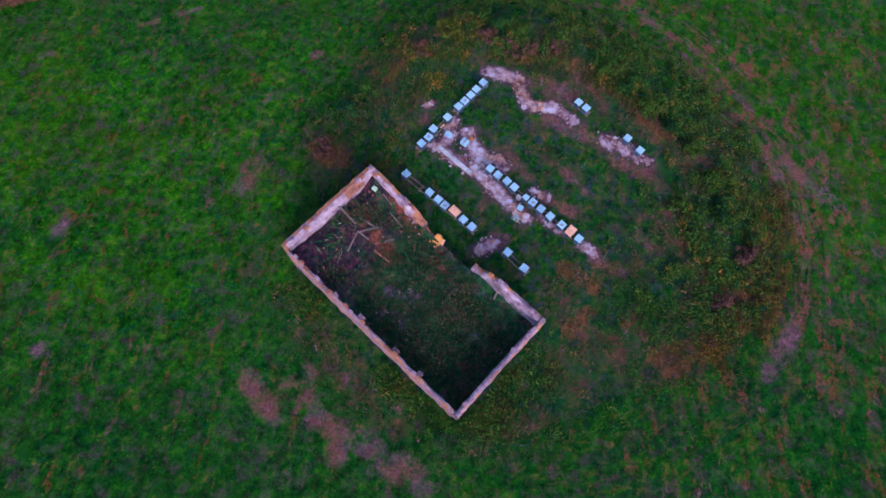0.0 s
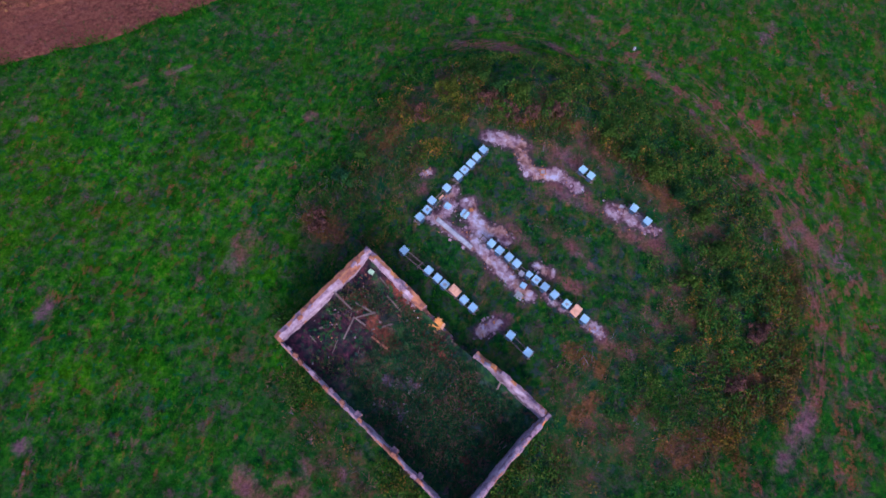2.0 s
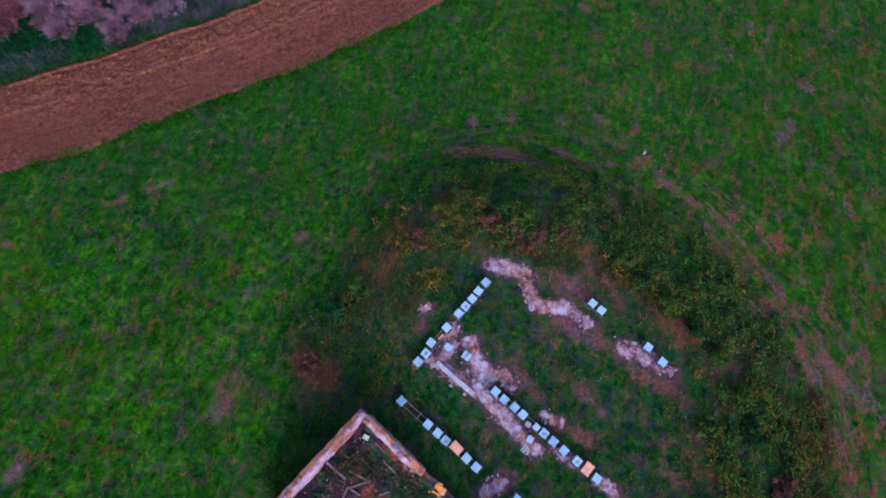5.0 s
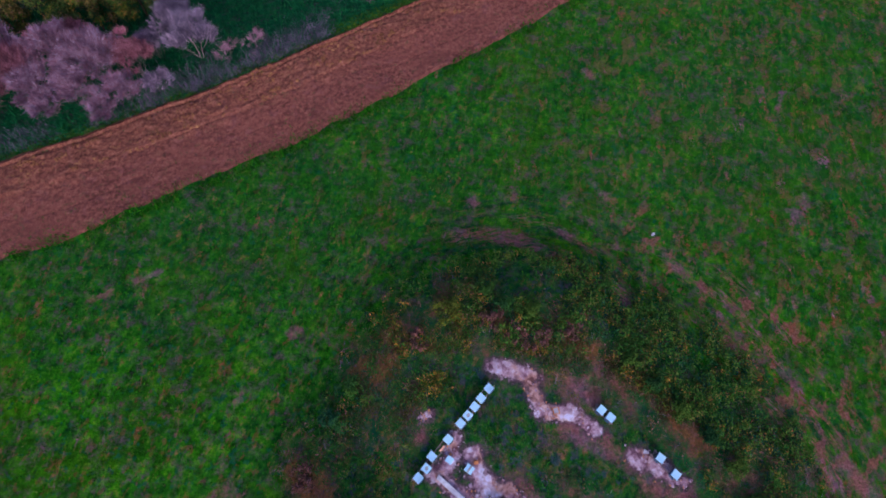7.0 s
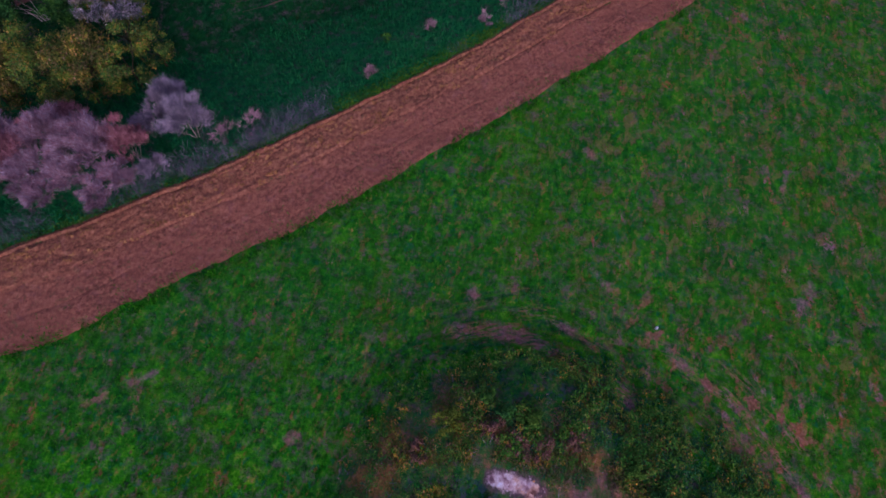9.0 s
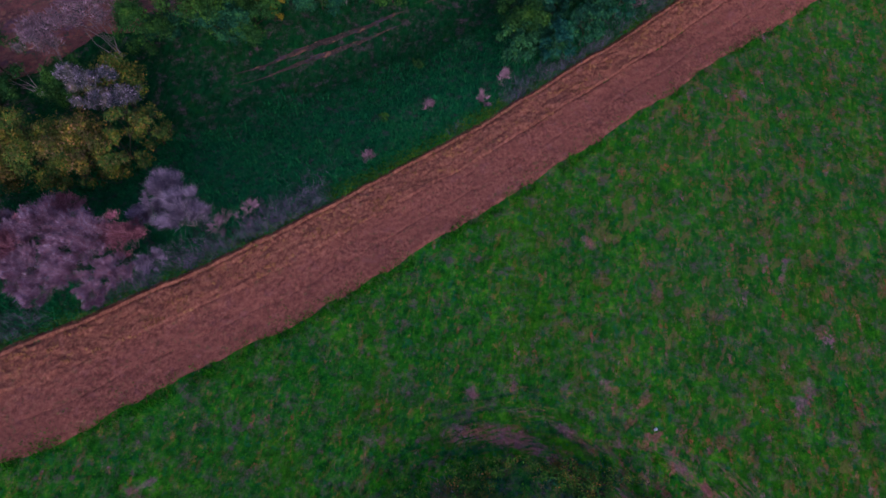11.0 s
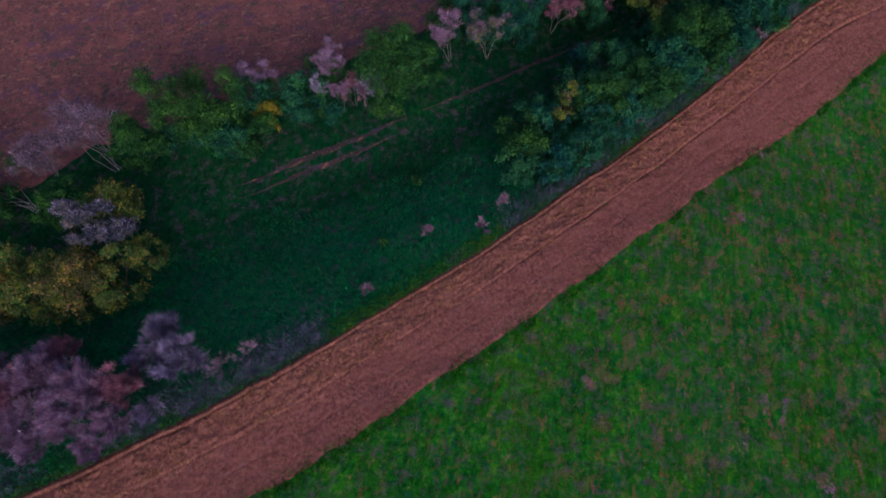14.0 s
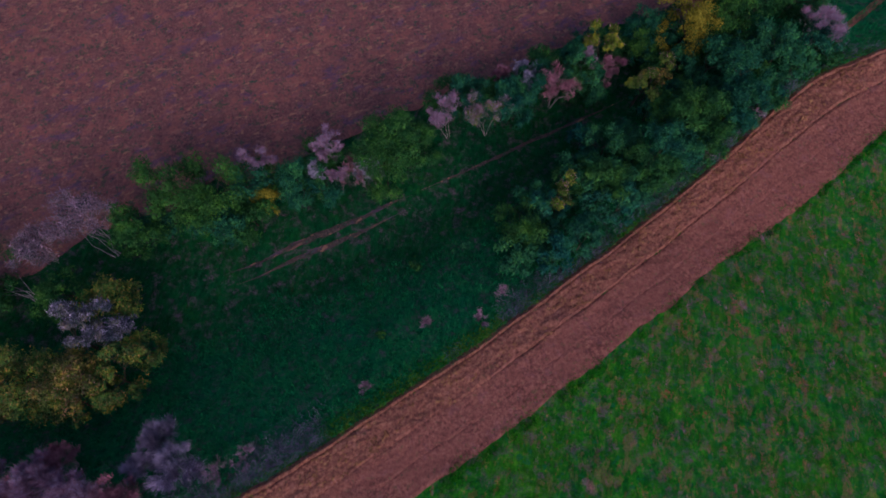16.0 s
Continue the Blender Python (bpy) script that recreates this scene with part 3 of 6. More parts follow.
def strip(name, low, high, x0, x1, nx, ny, lift, material):
    """A sheet between two lines y = low(x) and y = high(x), laid over the ground."""
    x, s = np.meshgrid(np.linspace(x0, x1, nx), np.linspace(0, 1, ny), indexing="ij")
    y = low(x) * (1 - s) + high(x) * s
    z = ground_z(x, y) + lift(x, y, s)
    me = raw_mesh(name, np.stack([x.ravel(), y.ravel(), z.ravel()], 1), grid_faces(nx, ny), material, True)
    me.attributes.new("across", "FLOAT", "POINT").data.foreach_set("value", s.astype(np.float32).ravel())
    return new(name, me)


def blade_arrays(x, y, z, count, reach, height, width, rng):
    """Tufts of count thin upright triangles at each place."""
    n = len(x) * count
    cx, cy, cz = (np.repeat(v, count) for v in (x, y, z))
    turn, lean = rng.uniform(0, 2 * np.pi, n), rng.uniform(0.1, 1.0, n)
    h = height * rng.uniform(0.5, 1.25, n)
    w = width * rng.uniform(0.6, 1.3, n)
    rx, ry = cx + rng.normal(0, reach * 0.4, n), cy + rng.normal(0, reach * 0.4, n)
    tx, ty = np.cos(turn), np.sin(turn)
    a = np.stack([rx - ty * w, ry + tx * w, cz - 0.03], 1)
    b = np.stack([rx + ty * w, ry - tx * w, cz - 0.03], 1)
    c = np.stack([rx + tx * h * lean, ry + ty * h * lean, cz + h * np.sqrt(np.maximum(0.1, 1 - lean * lean * 0.8))], 1)
    verts = np.stack([a, b, c], 1).reshape(-1, 3)
    return verts, np.arange(3 * n).reshape(-1, 3)


def leaf_arrays(centres, size, rng, flat=0.5, facing=None):
    """A small folded diamond leaf at each centre; flat: how much they lie level; facing: the ways that they turn to."""
    n = len(centres)
    a = rng.normal(size=(n, 3))
    if facing is None:
        a[:, 2] *= 1 - flat
        facing = rng.normal(size=(n, 3)) * (1 - flat) + np.array([0, 0, 1.0]) * flat
    else:
        a -= facing * np.sum(a * facing, 1)[:, None] * 0.9
    a /= np.linalg.norm(a, axis=1)[:, None]
    b = np.cross(a, facing)
    b /= np.linalg.norm(b, axis=1)[:, None] + 1e-6
    s = size * rng.uniform(0.55, 1.3, n)[:, None]
    droop = np.array([0, 0, -0.12]) * s
    verts = np.stack([centres - a * s, centres + b * s * 0.55, centres + a * s + droop, centres - b * s * 0.55], 1).reshape(-1, 3)
    return verts, np.arange(4 * n).reshape(-1, 4)


def tube_arrays(starts, ends, r0, r1, sides=5):
    """Tapered tubes from starts to ends."""
    starts, ends = np.asarray(starts, float), np.asarray(ends, float)
    n = len(starts)
    d = ends - starts
    d /= np.linalg.norm(d, axis=1)[:, None] + 1e-9
    helper = np.where(np.abs(d[:, 2:3]) > 0.9, np.array([[1.0, 0, 0]]), np.array([[0, 0, 1.0]]))
    p = np.cross(d, helper)
    p /= np.linalg.norm(p, axis=1)[:, None] + 1e-9
    q = np.cross(d, p)
    turn = np.arange(sides) * 2 * np.pi / sides
    ring = p[:, None] * np.cos(turn)[None, :, None] + q[:, None] * np.sin(turn)[None, :, None]
    r0, r1 = np.broadcast_to(r0, n)[:, None, None], np.broadcast_to(r1, n)[:, None, None]
    verts = np.concatenate([starts[:, None] + ring * r0, ends[:, None] + ring * r1], 1).reshape(-1, 3)
    k = np.arange(sides)
    one = np.stack([k, (k + 1) % sides, (k + 1) % sides + sides, k + sides], 1)
    faces = (one[None] + (np.arange(n) * 2 * sides)[:, None, None]).reshape(-1, 4)
    return verts, faces


# ---- the ground ----
RUIN_N, RUIN_U, RUIN_V = np.array([-4.73, 0.36]), np.array([0.7298, -0.6837]), np.array([-0.6837, -0.7298])
RUIN_L, RUIN_B = 15.3, 7.96


def ruin_uv(x, y):
    dx, dy = np.asarray(x, float) - RUIN_N[0], np.asarray(y, float) - RUIN_N[1]
    return dx * RUIN_U[0] + dy * RUIN_U[1], dx * RUIN_V[0] + dy * RUIN_V[1]


def ruin_xy(u, v):
    return RUIN_N + RUIN_U * u + RUIN_V * v


def capsule(x, y, x1, y1, x2, y2, r):
    """1 on a line's middle, 0 at r from it."""
    dx, dy = x2 - x1, y2 - y1
    t = np.clip(((x - x1) * dx + (y - y1) * dy) / max(1e-6, dx * dx + dy * dy), 0, 1)
    return np.clip(1 - np.hypot(x - x1 - t * dx, y - y1 - t * dy) / r, 0, 1)


# x1, y1, x2, y2, half width of the pale rubble and mortar left of a fallen house
PALE = [
    (3.7, 10.4, 6.0, 9.7, 1.15), (5.9, 9.3, 6.7, 7.5, 0.85), (6.5, 7.4, 8.4, 7.2, 0.85), (8.5, 7.5, 10.1, 6.1, 0.75),
    (12.4, 4.5, 14.4, 3.5, 1.05), (14.6, 3.2, 15.4, 2.9, 0.6), (-0.6, 3.8, 2.4, 1.7, 0.85), (0.9, 5.7, 0.5, 4.1, 0.9), (2.0, 4.8, 3.0, 2.5, 1.25),
    (3.0, 1.3, 5.2, -1.1, 1.0), (5.0, -0.9, 6.1, -2.0, 0.8), (6.7, 0.2, 7.7, -0.4, 0.6), (4.2, 2.7, 4.8, 2.0, 0.8),
    (7.1, -1.9, 8.8, -3.0, 0.5), (10.0, -3.9, 10.8, -4.6, 0.6), (2.7, -4.5, 3.7, -3.9, 0.8), (-1.3, 7.1, -0.7, 7.4, 0.4),
]
SOIL = [
    (-1.5, 7.7, -0.7, 6.9, 1.0),
    (-2.2, 7.3, -1.4, 5.8, 1.2), (14.4, 2.3, 16.2, 0.9, 1.3), (10.6, 5.6, 12.0, 4.0, 0.9), (10.6, -4.6, 12.6, -6.2, 1.1), (4.9, 2.8, 6.6, 1.3, 1.1), (6.6, 10.2, 9.8, 8.4, 1.7), (8.2, 6.3, 10.4, 5.0, 1.4), (13.0, 3.0, 15.4, 1.8, 1.3), (2.2, -4.9, 4.2, -3.6, 1.5),
    (8.0, -0.6, 9.4, -1.6, 0.8), (19.0, 4.0, 21.0, 2.0, 1.2), (14.0, -3.0, 15.5, -4.5, 1.0),
    (-13.8, 2.6, -14.6, 1.0, 1.6), (-12.2, -13.4, -11.1, -14.5, 1.5), (-10.9, -14.9, -10.2, -15.8, 1.2), (-9.6, -14.0, -8.2, -14.5, 1.7), (-8.4, -12.9, -8.2, -13.3, 0.9), (-7.7, -15.4, -6.7, -16.4, 1.5),
    (-6.5, -16.7, -6.2, -17.9, 1.2), (-5.8, -16.7, -4.7, -17.5, 1.2), (-4.2, -17.0, -3.6, -17.7, 1.4), (-3.8, -18.8, -2.9, -19.1, 1.6), (-2.6, -18.3, -1.8, -18.5, 1.4), (-1.4, -18.8, -1.1, -19.6, 1.3),
    (-6.9, -11.3, -6.5, -12.2, 0.5), (-6.0, -12.9, -6.0, -13.4, 0.6), (-5.6, -14.8, -5.3, -15.1, 0.6), (-2.8, -15.1, -2.5, -15.2, 0.6),
    (24.2, -9.6, 21.7, -12.8, 1.4), (-10.7, 13.1, -10.0, 13.4, 0.8), (-26.9, -3.1, -26.5, -2.6, 1.0),
    (-26.0, -11.8, -25.6, -11.4, 0.9), (-13.8, 8.4, -13.4, 8.8, 0.8), (-32.2, 12.4, -31.6, 12.7, 1.0), (-25.0, 15.9, -23.6, 16.5, 0.6), (-22.2, 17.2, -20.4, 18.1, 0.6),
    (29.4, 22.8, 29.9, 24.0, 0.7), (29.8, 32.4, 30.6, 34.2, 0.5), (12.9, 24.8, 13.6, 24.0, 0.8), (3.0, 24.4, 3.2, 23.4, 0.7),
    (26.8, 3.6, 28.8, 0.4, 1.2), (28.4, 22.6, 28.8, 22.2, 0.9), (13.4, 36.6, 14.0, 36.0, 0.8), (9.0, 2.0, 10.4, 0.2, 0.8),
]
# short bare streaks of an old track that curves round the mound, and thin spots in the crop past it
STREAKS = [
    (4.8, 20.6, 6.7, 20.1, 1.2), (6.7, 20.1, 9.6, 17.8, 1.0), (9.6, 17.8, 11.9, 16.2, 0.9), (11.9, 16.2, 13.7, 15.0, 0.8), (7.1, 21.7, 11.0, 20.2, 0.6), (11.0, 20.2, 14.0, 19.6, 0.5),
    (15.9, 20.1, 18.2, 18.1, 0.7), (18.2, 18.1, 19.7, 16.6, 0.8), (21.0, 15.1, 23.0, 13.4, 0.6), (20.1, 14.5, 22.1, 11.7, 0.65), (20.4, 9.3, 22.0, 7.3, 0.6), (22.0, 7.3, 23.6, 5.9, 0.65),
    (24.1, 10.1, 25.4, 8.6, 0.6), (24.8, 6.9, 26.7, 5.0, 0.7), (25.2, 4.2, 26.5, 1.7, 0.75), (26.9, 3.1, 27.7, 0.9, 0.8), (14.7, 12.9, 17.2, 12.0, 0.8), (23.9, 5.8, 24.0, 2.8, 0.6), (29.0, 23.0, 29.8, 22.7, 0.8),
]
streaks = random.Random(17)
for k in range(26):
    x0, y0, long = streaks.uniform(14, 50), streaks.uniform(-18, 52), streaks.uniform(0.3, 1.8)
    STREAKS.append((x0, y0, x0 + 0.25 * long, y0 + long, streaks.uniform(0.4, 0.8)))
DRY = [
    (23.7, -3.2, 22.0, -7.1, 2.6), (22.0, -7.1, 14.4, -12.0, 3.0), (14.4, -11.4, 8.3, -10.9, 2.6), (-8.4, 2.4, -9.2, 5.2, 2.6), (-3.3, 9.6, -6.4, 12.0, 2.6),
    (-2.0, 13.0, 4.0, 14.0, 3.0), (6.4, 13.2, 10.0, 11.2, 2.8), (12.0, 9.5, 17.0, 5.0, 2.6), (17.0, 5.0, 21.0, 1.0, 3.0), (9.0, -8.0, 12.5, -5.5, 2.4),
    (-11.2, -8.2, -2.6, -16.8, 2.2), (2.5, -17.6, 9.0, -13.5, 2.2), (3.0, 12.2, 1.0, 16.0, 2.4), (-6.0, 6.5, -2.0, 6.5, 2.2), (24.0, 2.0, 22.0, 7.0, 2.4),
    (-13.0, -6.0, -12.0, -2.0, 1.6), (7.0, 3.5, 9.5, 2.0, 1.2), (17.0, -2.0, 18.0, -6.0, 2.4), (6.5, 10.8, 10.5, 8.6, 1.6),
]


# withered rust-brown weeds
RUST = [
    (-9.3, 4.4, -7.4, 2.7, 1.7), (-3.2, 13.1, -3.8, 9.3, 1.5), (-5.0, 11.0, -5.6, 9.6, 1.0), (6.5, 12.9, 10.2, 11.3, 1.3), (3.8, 13.9, 4.8, 13.0, 1.0), (20.9, -6.6, 19.0, -10.5, 1.8), (19.0, -10.5, 14.9, -12.1, 1.8),
    (10.0, -8.8, 8.6, -10.0, 0.9), (13.0, -9.0, 12.4, -9.6, 0.7), (3.0, -15.6, 2.4, -16.4, 1.0), (22.5, -1.0, 22.4, -4.5, 1.2), (14.6, 7.6, 17.0, 5.2, 0.9), (8.6, -5.6, 10.6, -7.0, 1.0),
]


def cover(x, y, rows):
    best = np.zeros_like(np.asarray(x, float))
    for row in rows:
        best = np.maximum(best, capsule(x, y, *row))
    return best


# wheel tracks round the mound: bearings, how deep inside its foot, half width, how bare
TRACKS = [
    ((62, 65, 73, 80, 87, 92, 100, 108), (1.4, 1.5, 1.6, 1.6, 1.0, 0.1, -0.7, -1.1), 1.2, 1.15),
    ((60, 75, 90, 105), (-0.6, -0.9, -1.9, -2.6), 1.0, 0.62),
    ((-42, -33, -20, -4, 8, 24, 33, 42, 55, 63), (-1.7, -1.8, -1.8, -1.9, -2.7, -2.9, -3.3, -3.4, -2.7, -3.9), 1.0, 0.85),
    ((-10, 0, 9, 20, 30, 40, 50), (-0.4, -0.8, -1.3, -0.6, -1.2, -1.4, -0.6), 1.1, 0.85),
    ((0, 10, 25, 40, 52), (-4.4, -4.5, -5.0, -5.2, -4.8), 1.0, 0.66),
    ((130, 145, 160, 172, 184), (-0.6, 0.3, 0.6, 0.4, 0.2), 0.6, 0.32),
]


def track_cover(bearing, depth):
    best = np.zeros_like(depth)
    for turns, depths, half, bare in TRACKS:
        middle = np.interp(bearing, turns, depths)
        ends = smooth(turns[0] - 4, turns[0] + 4, bearing) * smooth(turns[-1] + 4, turns[-1] - 4, bearing)
        best = np.maximum(best, bare * ends * np.clip(1.25 - np.abs(depth - middle) / half, 0, 1))
    return best


def build_ground():
    def axis(low, high, step, far):
        core = np.arange(low, high + step, step)
        out = step * 1.35 ** np.arange(1, 60)
        out = np.cumsum(out)
        out = out[out < far]
        return np.concatenate([low - out[::-1], core, core[-1] + out])

    xs, ys = axis(-62, 72, 0.36, 1800), axis(-32, 108, 0.36, 1800)
    x, y = np.meshgrid(xs, ys, indexing="ij")
    z = ground_z(x, y)
    pale = cover(x, y, PALE)
    z = z + 0.16 * pale * vnoise(x, y, 0.6, 9)
    me = raw_mesh("ground", np.stack([x.ravel(), y.ravel(), z.ravel()], 1), grid_faces(len(xs), len(ys)), GROUND, True)
    depth = mound_depth(x, y)
    bearing = np.degrees(np.arctan2(y - 1.0, x - 7.0))
    beyond = y - road_high(x)
    u, v = ruin_uv(x, y)
    zones = {
        "pale": smooth(0.05, 0.9, pale) * 1.2 - 0.22,
        "soil": np.maximum(smooth(0, 0.9, cover(x, y, SOIL)) * 0.85, smooth(0, 0.8, cover(x, y, STREAKS)) * 0.62) - 0.1,
        "dry": np.clip(0.30 * smooth(0.5, 3, depth) + cover(x, y, DRY) * 0.6, 0, 1) * (1 - 0.5 * cover(x, y, [(4.5, 5.0, 8.5, 4.0, 4.0), (6.0, -3.5, 11.0, -6.5, 4.0), (-4.0, 3.6, 1.5, -2.0, 3.0), (2, 7.5, 4, 6.5, 2.0)])),
        "sparse": np.clip(0.03 + 0.33 * smooth(4, 26, x - 0.15 * y) + 0.10 * smooth(-10, -25, x), 0, 1) * (depth < 1.0) * (1 - 0.5 * smooth(10, 24, y)),
        # fades towards the track, where tree shade is put into the colour
        "unshaded": smooth(16, 6, beyond + 0.22 * np.minimum(x, 0)) * (0.6 + 0.4 * vnoise(x, y, 4.0, 44)),
        "olive": np.clip(0.06 + 0.50 * smooth(12, 26, y - 0.1 * x) + 0.28 * smooth(14, 28, x), 0, 0.9) * (depth < 0.5) * (beyond < 0),
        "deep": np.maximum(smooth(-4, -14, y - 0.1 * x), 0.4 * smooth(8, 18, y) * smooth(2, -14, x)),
        "mound": 0.9 * smooth(1.0, 4.0, depth),
        "rust": smooth(0, 0.9, cover(x, y, RUST)) - 0.05,
        "depth": depth,
        "ring": smooth(-6.5, -3.0, depth) * smooth(5.0, 2.0, depth) * (0.35 + 0.65 * smooth(125, 95, np.abs(bearing - 20))) * (beyond < -2),
        "dabs": smooth(-7.5, -5.0, depth) * smooth(1.0, -1.5, depth) * smooth(-48, -20, bearing) * smooth(82, 58, bearing) + 0.42 * smooth(4, 16, x) * smooth(-3, -6, depth) * smooth(-1, -3, beyond) * smooth(4, 12, y),
        "track": track_cover(bearing, depth) - 0.12,
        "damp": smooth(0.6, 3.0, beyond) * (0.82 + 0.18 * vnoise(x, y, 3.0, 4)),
    }
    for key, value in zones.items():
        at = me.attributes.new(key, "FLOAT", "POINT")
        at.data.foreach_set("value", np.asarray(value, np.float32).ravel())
    return tagged(new("ground", me), "sloping green meadow round a weedy mound", "ground", kind="structure")


build_ground()


def road_lift(x, y, s):
    worn = 0.5 + 0.5 * vnoise(x, y, 4.0, 81) * smooth(0.2, 0.7, vnoise(x, y, 1.1, 82))
    bend = 0.02 * (vnoise(x, x * 0.2, 5.0, 83) - 0.5)
    bank = worn * (0.14 * np.exp(-((s - 0.945 - bend) / 0.018) ** 2) - 0.26 * np.exp(-((s - 0.925 - bend) / 0.011) ** 2) - (0.05 + 0.19 * smooth(2, 14, x)) * np.exp(-((s - 0.585 - bend) / 0.010) ** 2) + 0.07 * np.exp(-((s - 0.612 - bend) / 0.014) ** 2) - 0.07 * np.exp(-((s - 0.30 - 2 * bend) / 0.012) ** 2))
    bank = bank - 0.10 * smooth(0.96, 0.985, s)
    rough = 0.12 * vnoise(x * 0.82 + y * 0.57, (y * 0.82 - x * 0.57) * 2.2, 1.1, 5) + 0.16 * vnoise(x, y, 0.5, 6)
    ends = smooth(0, 0.03, s) * smooth(1.0, 0.97, s)
    rough = rough + 0.16 * vnoise(x, y, 0.28, 84) * smooth(0.45, 0.7, s)
    return 0.012 + (0.02 + bank + rough * (0.35 + 0.65 * smooth(0.35, 0.7, s))) * ends


def wobble(line, amount, size, seed):
    return lambda x: line(x) + amount * (vnoise(x, x * 0.3, size, seed) - 0.5) + 0.5 * amount * (vnoise(x, x * 0.7, size * 0.3, seed + 3) - 0.5)


tagged(strip("dirt_road", wobble(road_low, 0.9, 4.0, 7), wobble(road_high, 0.35, 5.0, 8), -62, 80, 700, 96, road_lift, ROAD),
       "wide red-brown dirt road with ruts and clods", "dirt road", kind="structure")
tagged(strip("ploughed_field", wobble(plough_edge, 3.0, 6.0, 11), lambda x: plough_edge(x) + 120, -140, 120, 300, 150,
             lambda x, y, s: 0.02 + 0.10 * vnoise((x + y * 0.4) * 0.3, y * 1.6, 1.2, 12) + 0.06 * vnoise(x, y, 0.6, 13), PLOUGH),
       "bare brown ploughed field behind the tree row", "field", kind="structure")


tagged(strip("dirt_path", lambda x: 82.7 + 0.76 * (x - 47.9), lambda x: 83.8 + 0.76 * (x - 47.9), 47.0, 72.0, 90, 5, lambda x, y, s: 0.05 - 0.05 * np.abs(2 * s - 1) + 0.04 * vnoise(x, y, 0.6, 3), ROAD),
       "narrow earthen path that leaves the dirt road", "path", kind="structure")


def track_line(x):
    return 67.6 + 0.44 * x


for shift, x0, x1, half in ((0.0, -21.5, -1.0, 0.36), (-1.7, -20.0, -2.0, 0.30), (0.2, 0.0, 25.0, 0.17)):
    ends = lambda x, a=x0, b=x1: smooth(a, a + 7, x) * smooth(b, b - 7, x)
    tagged(strip("wheel_rut", lambda x, d=shift, half=half: track_line(x) + d - half * ends(x) * (0.5 + vnoise(x, x * 0, 0.9, 7)) - 0.03 + 0.3 * (vnoise(x, x * 0, 3.0, 5) - 0.5),
                 lambda x, d=shift, half=half: track_line(x) + d + half * ends(x) * (0.5 + vnoise(x, x * 0, 0.8, 6)) + 0.03 + 0.3 * (vnoise(x, x * 0, 3.0, 5) - 0.5), x0, x1, 260, 4,
                 lambda x, y, s: 0.035 - 0.03 * np.abs(2 * s - 1) + 0 * x, TRACK), "brown wheel rut of a grassy farm track", "wheel rut", "ruts of the farm track", "structure")


# ---- the ruined house ----
def wall_arrays(u0, u1, v0, v1, top, seed):
    """A rough masonry wall over a rectangle of the plan, with a broken top; top gives its height along the wall."""
    along_u = u1 - u0 > v1 - v0
    length, thick = (u1 - u0, v1 - v0) if along_u else (v1 - v0, u1 - u0)
    n, rows = max(3, int(length / 0.22)), 7
    low_side = v0 < 4 if along_u else u0 < 4
    outward = (1, 0) if low_side else (0, 1)
    verts, faces = [], []
    for i in range(n + 1):
        s = length * i / n
        high = float(top(s)) + 0.16 * (float(vnoise(s, seed, 0.5, seed)) - 0.5) + 0.14 * (float(vnoise(s, seed, 1.7, seed + 5)) - 0.5)
        ring = []
        for side in (0, 1):
            col = []
            for k in range(rows):
                f = k / (rows - 1)
                edge = thick * side + (0.09 if side else -0.09) * outward[side] + 0.11 * (float(vnoise(s * 1.0, f * 3.0 + 9 * side, 0.30, seed + 2)) - 0.5) + 0.07 * (float(vnoise(s, f * 2.0 + 5 * side, 0.9, seed + 7)) - 0.5) + (0.05 if side == 0 else -0.05) * f ** 6
                u, v = (u0 + s, v0 + edge) if along_u else (u0 + edge, v0 + s)
                x, y = ruin_xy(u, v)
                base = float(ground_z(x, y)) - 0.25
                col.append((x, y, base + (high - base) * f))
            ring.append(col)
        mid = [(a + b) / 2 for a, b in zip(ring[0][-1], ring[1][-1])]
        mid[2] += 0.05 + 0.07 * float(vnoise(s, 3, 0.4, seed + 8))
        verts += ring[0] + [mid] + ring[1][::-1]
    m = 2 * rows + 1
    for i in range(n):
        for k in range(m - 1):
            a = i * m + k
            faces.append((a, a + 1, a + m + 1, a + m))
    caps = []
    for i in (0, n):
        for k in range(rows - 1):
            a, b = i * m + k, i * m + m - 1 - k
            caps.append((a, a + 1, b - 1, b) if i == n else (b, b - 1, a + 1, a))
    return np.array(verts), np.array(faces + caps), m, rows, n


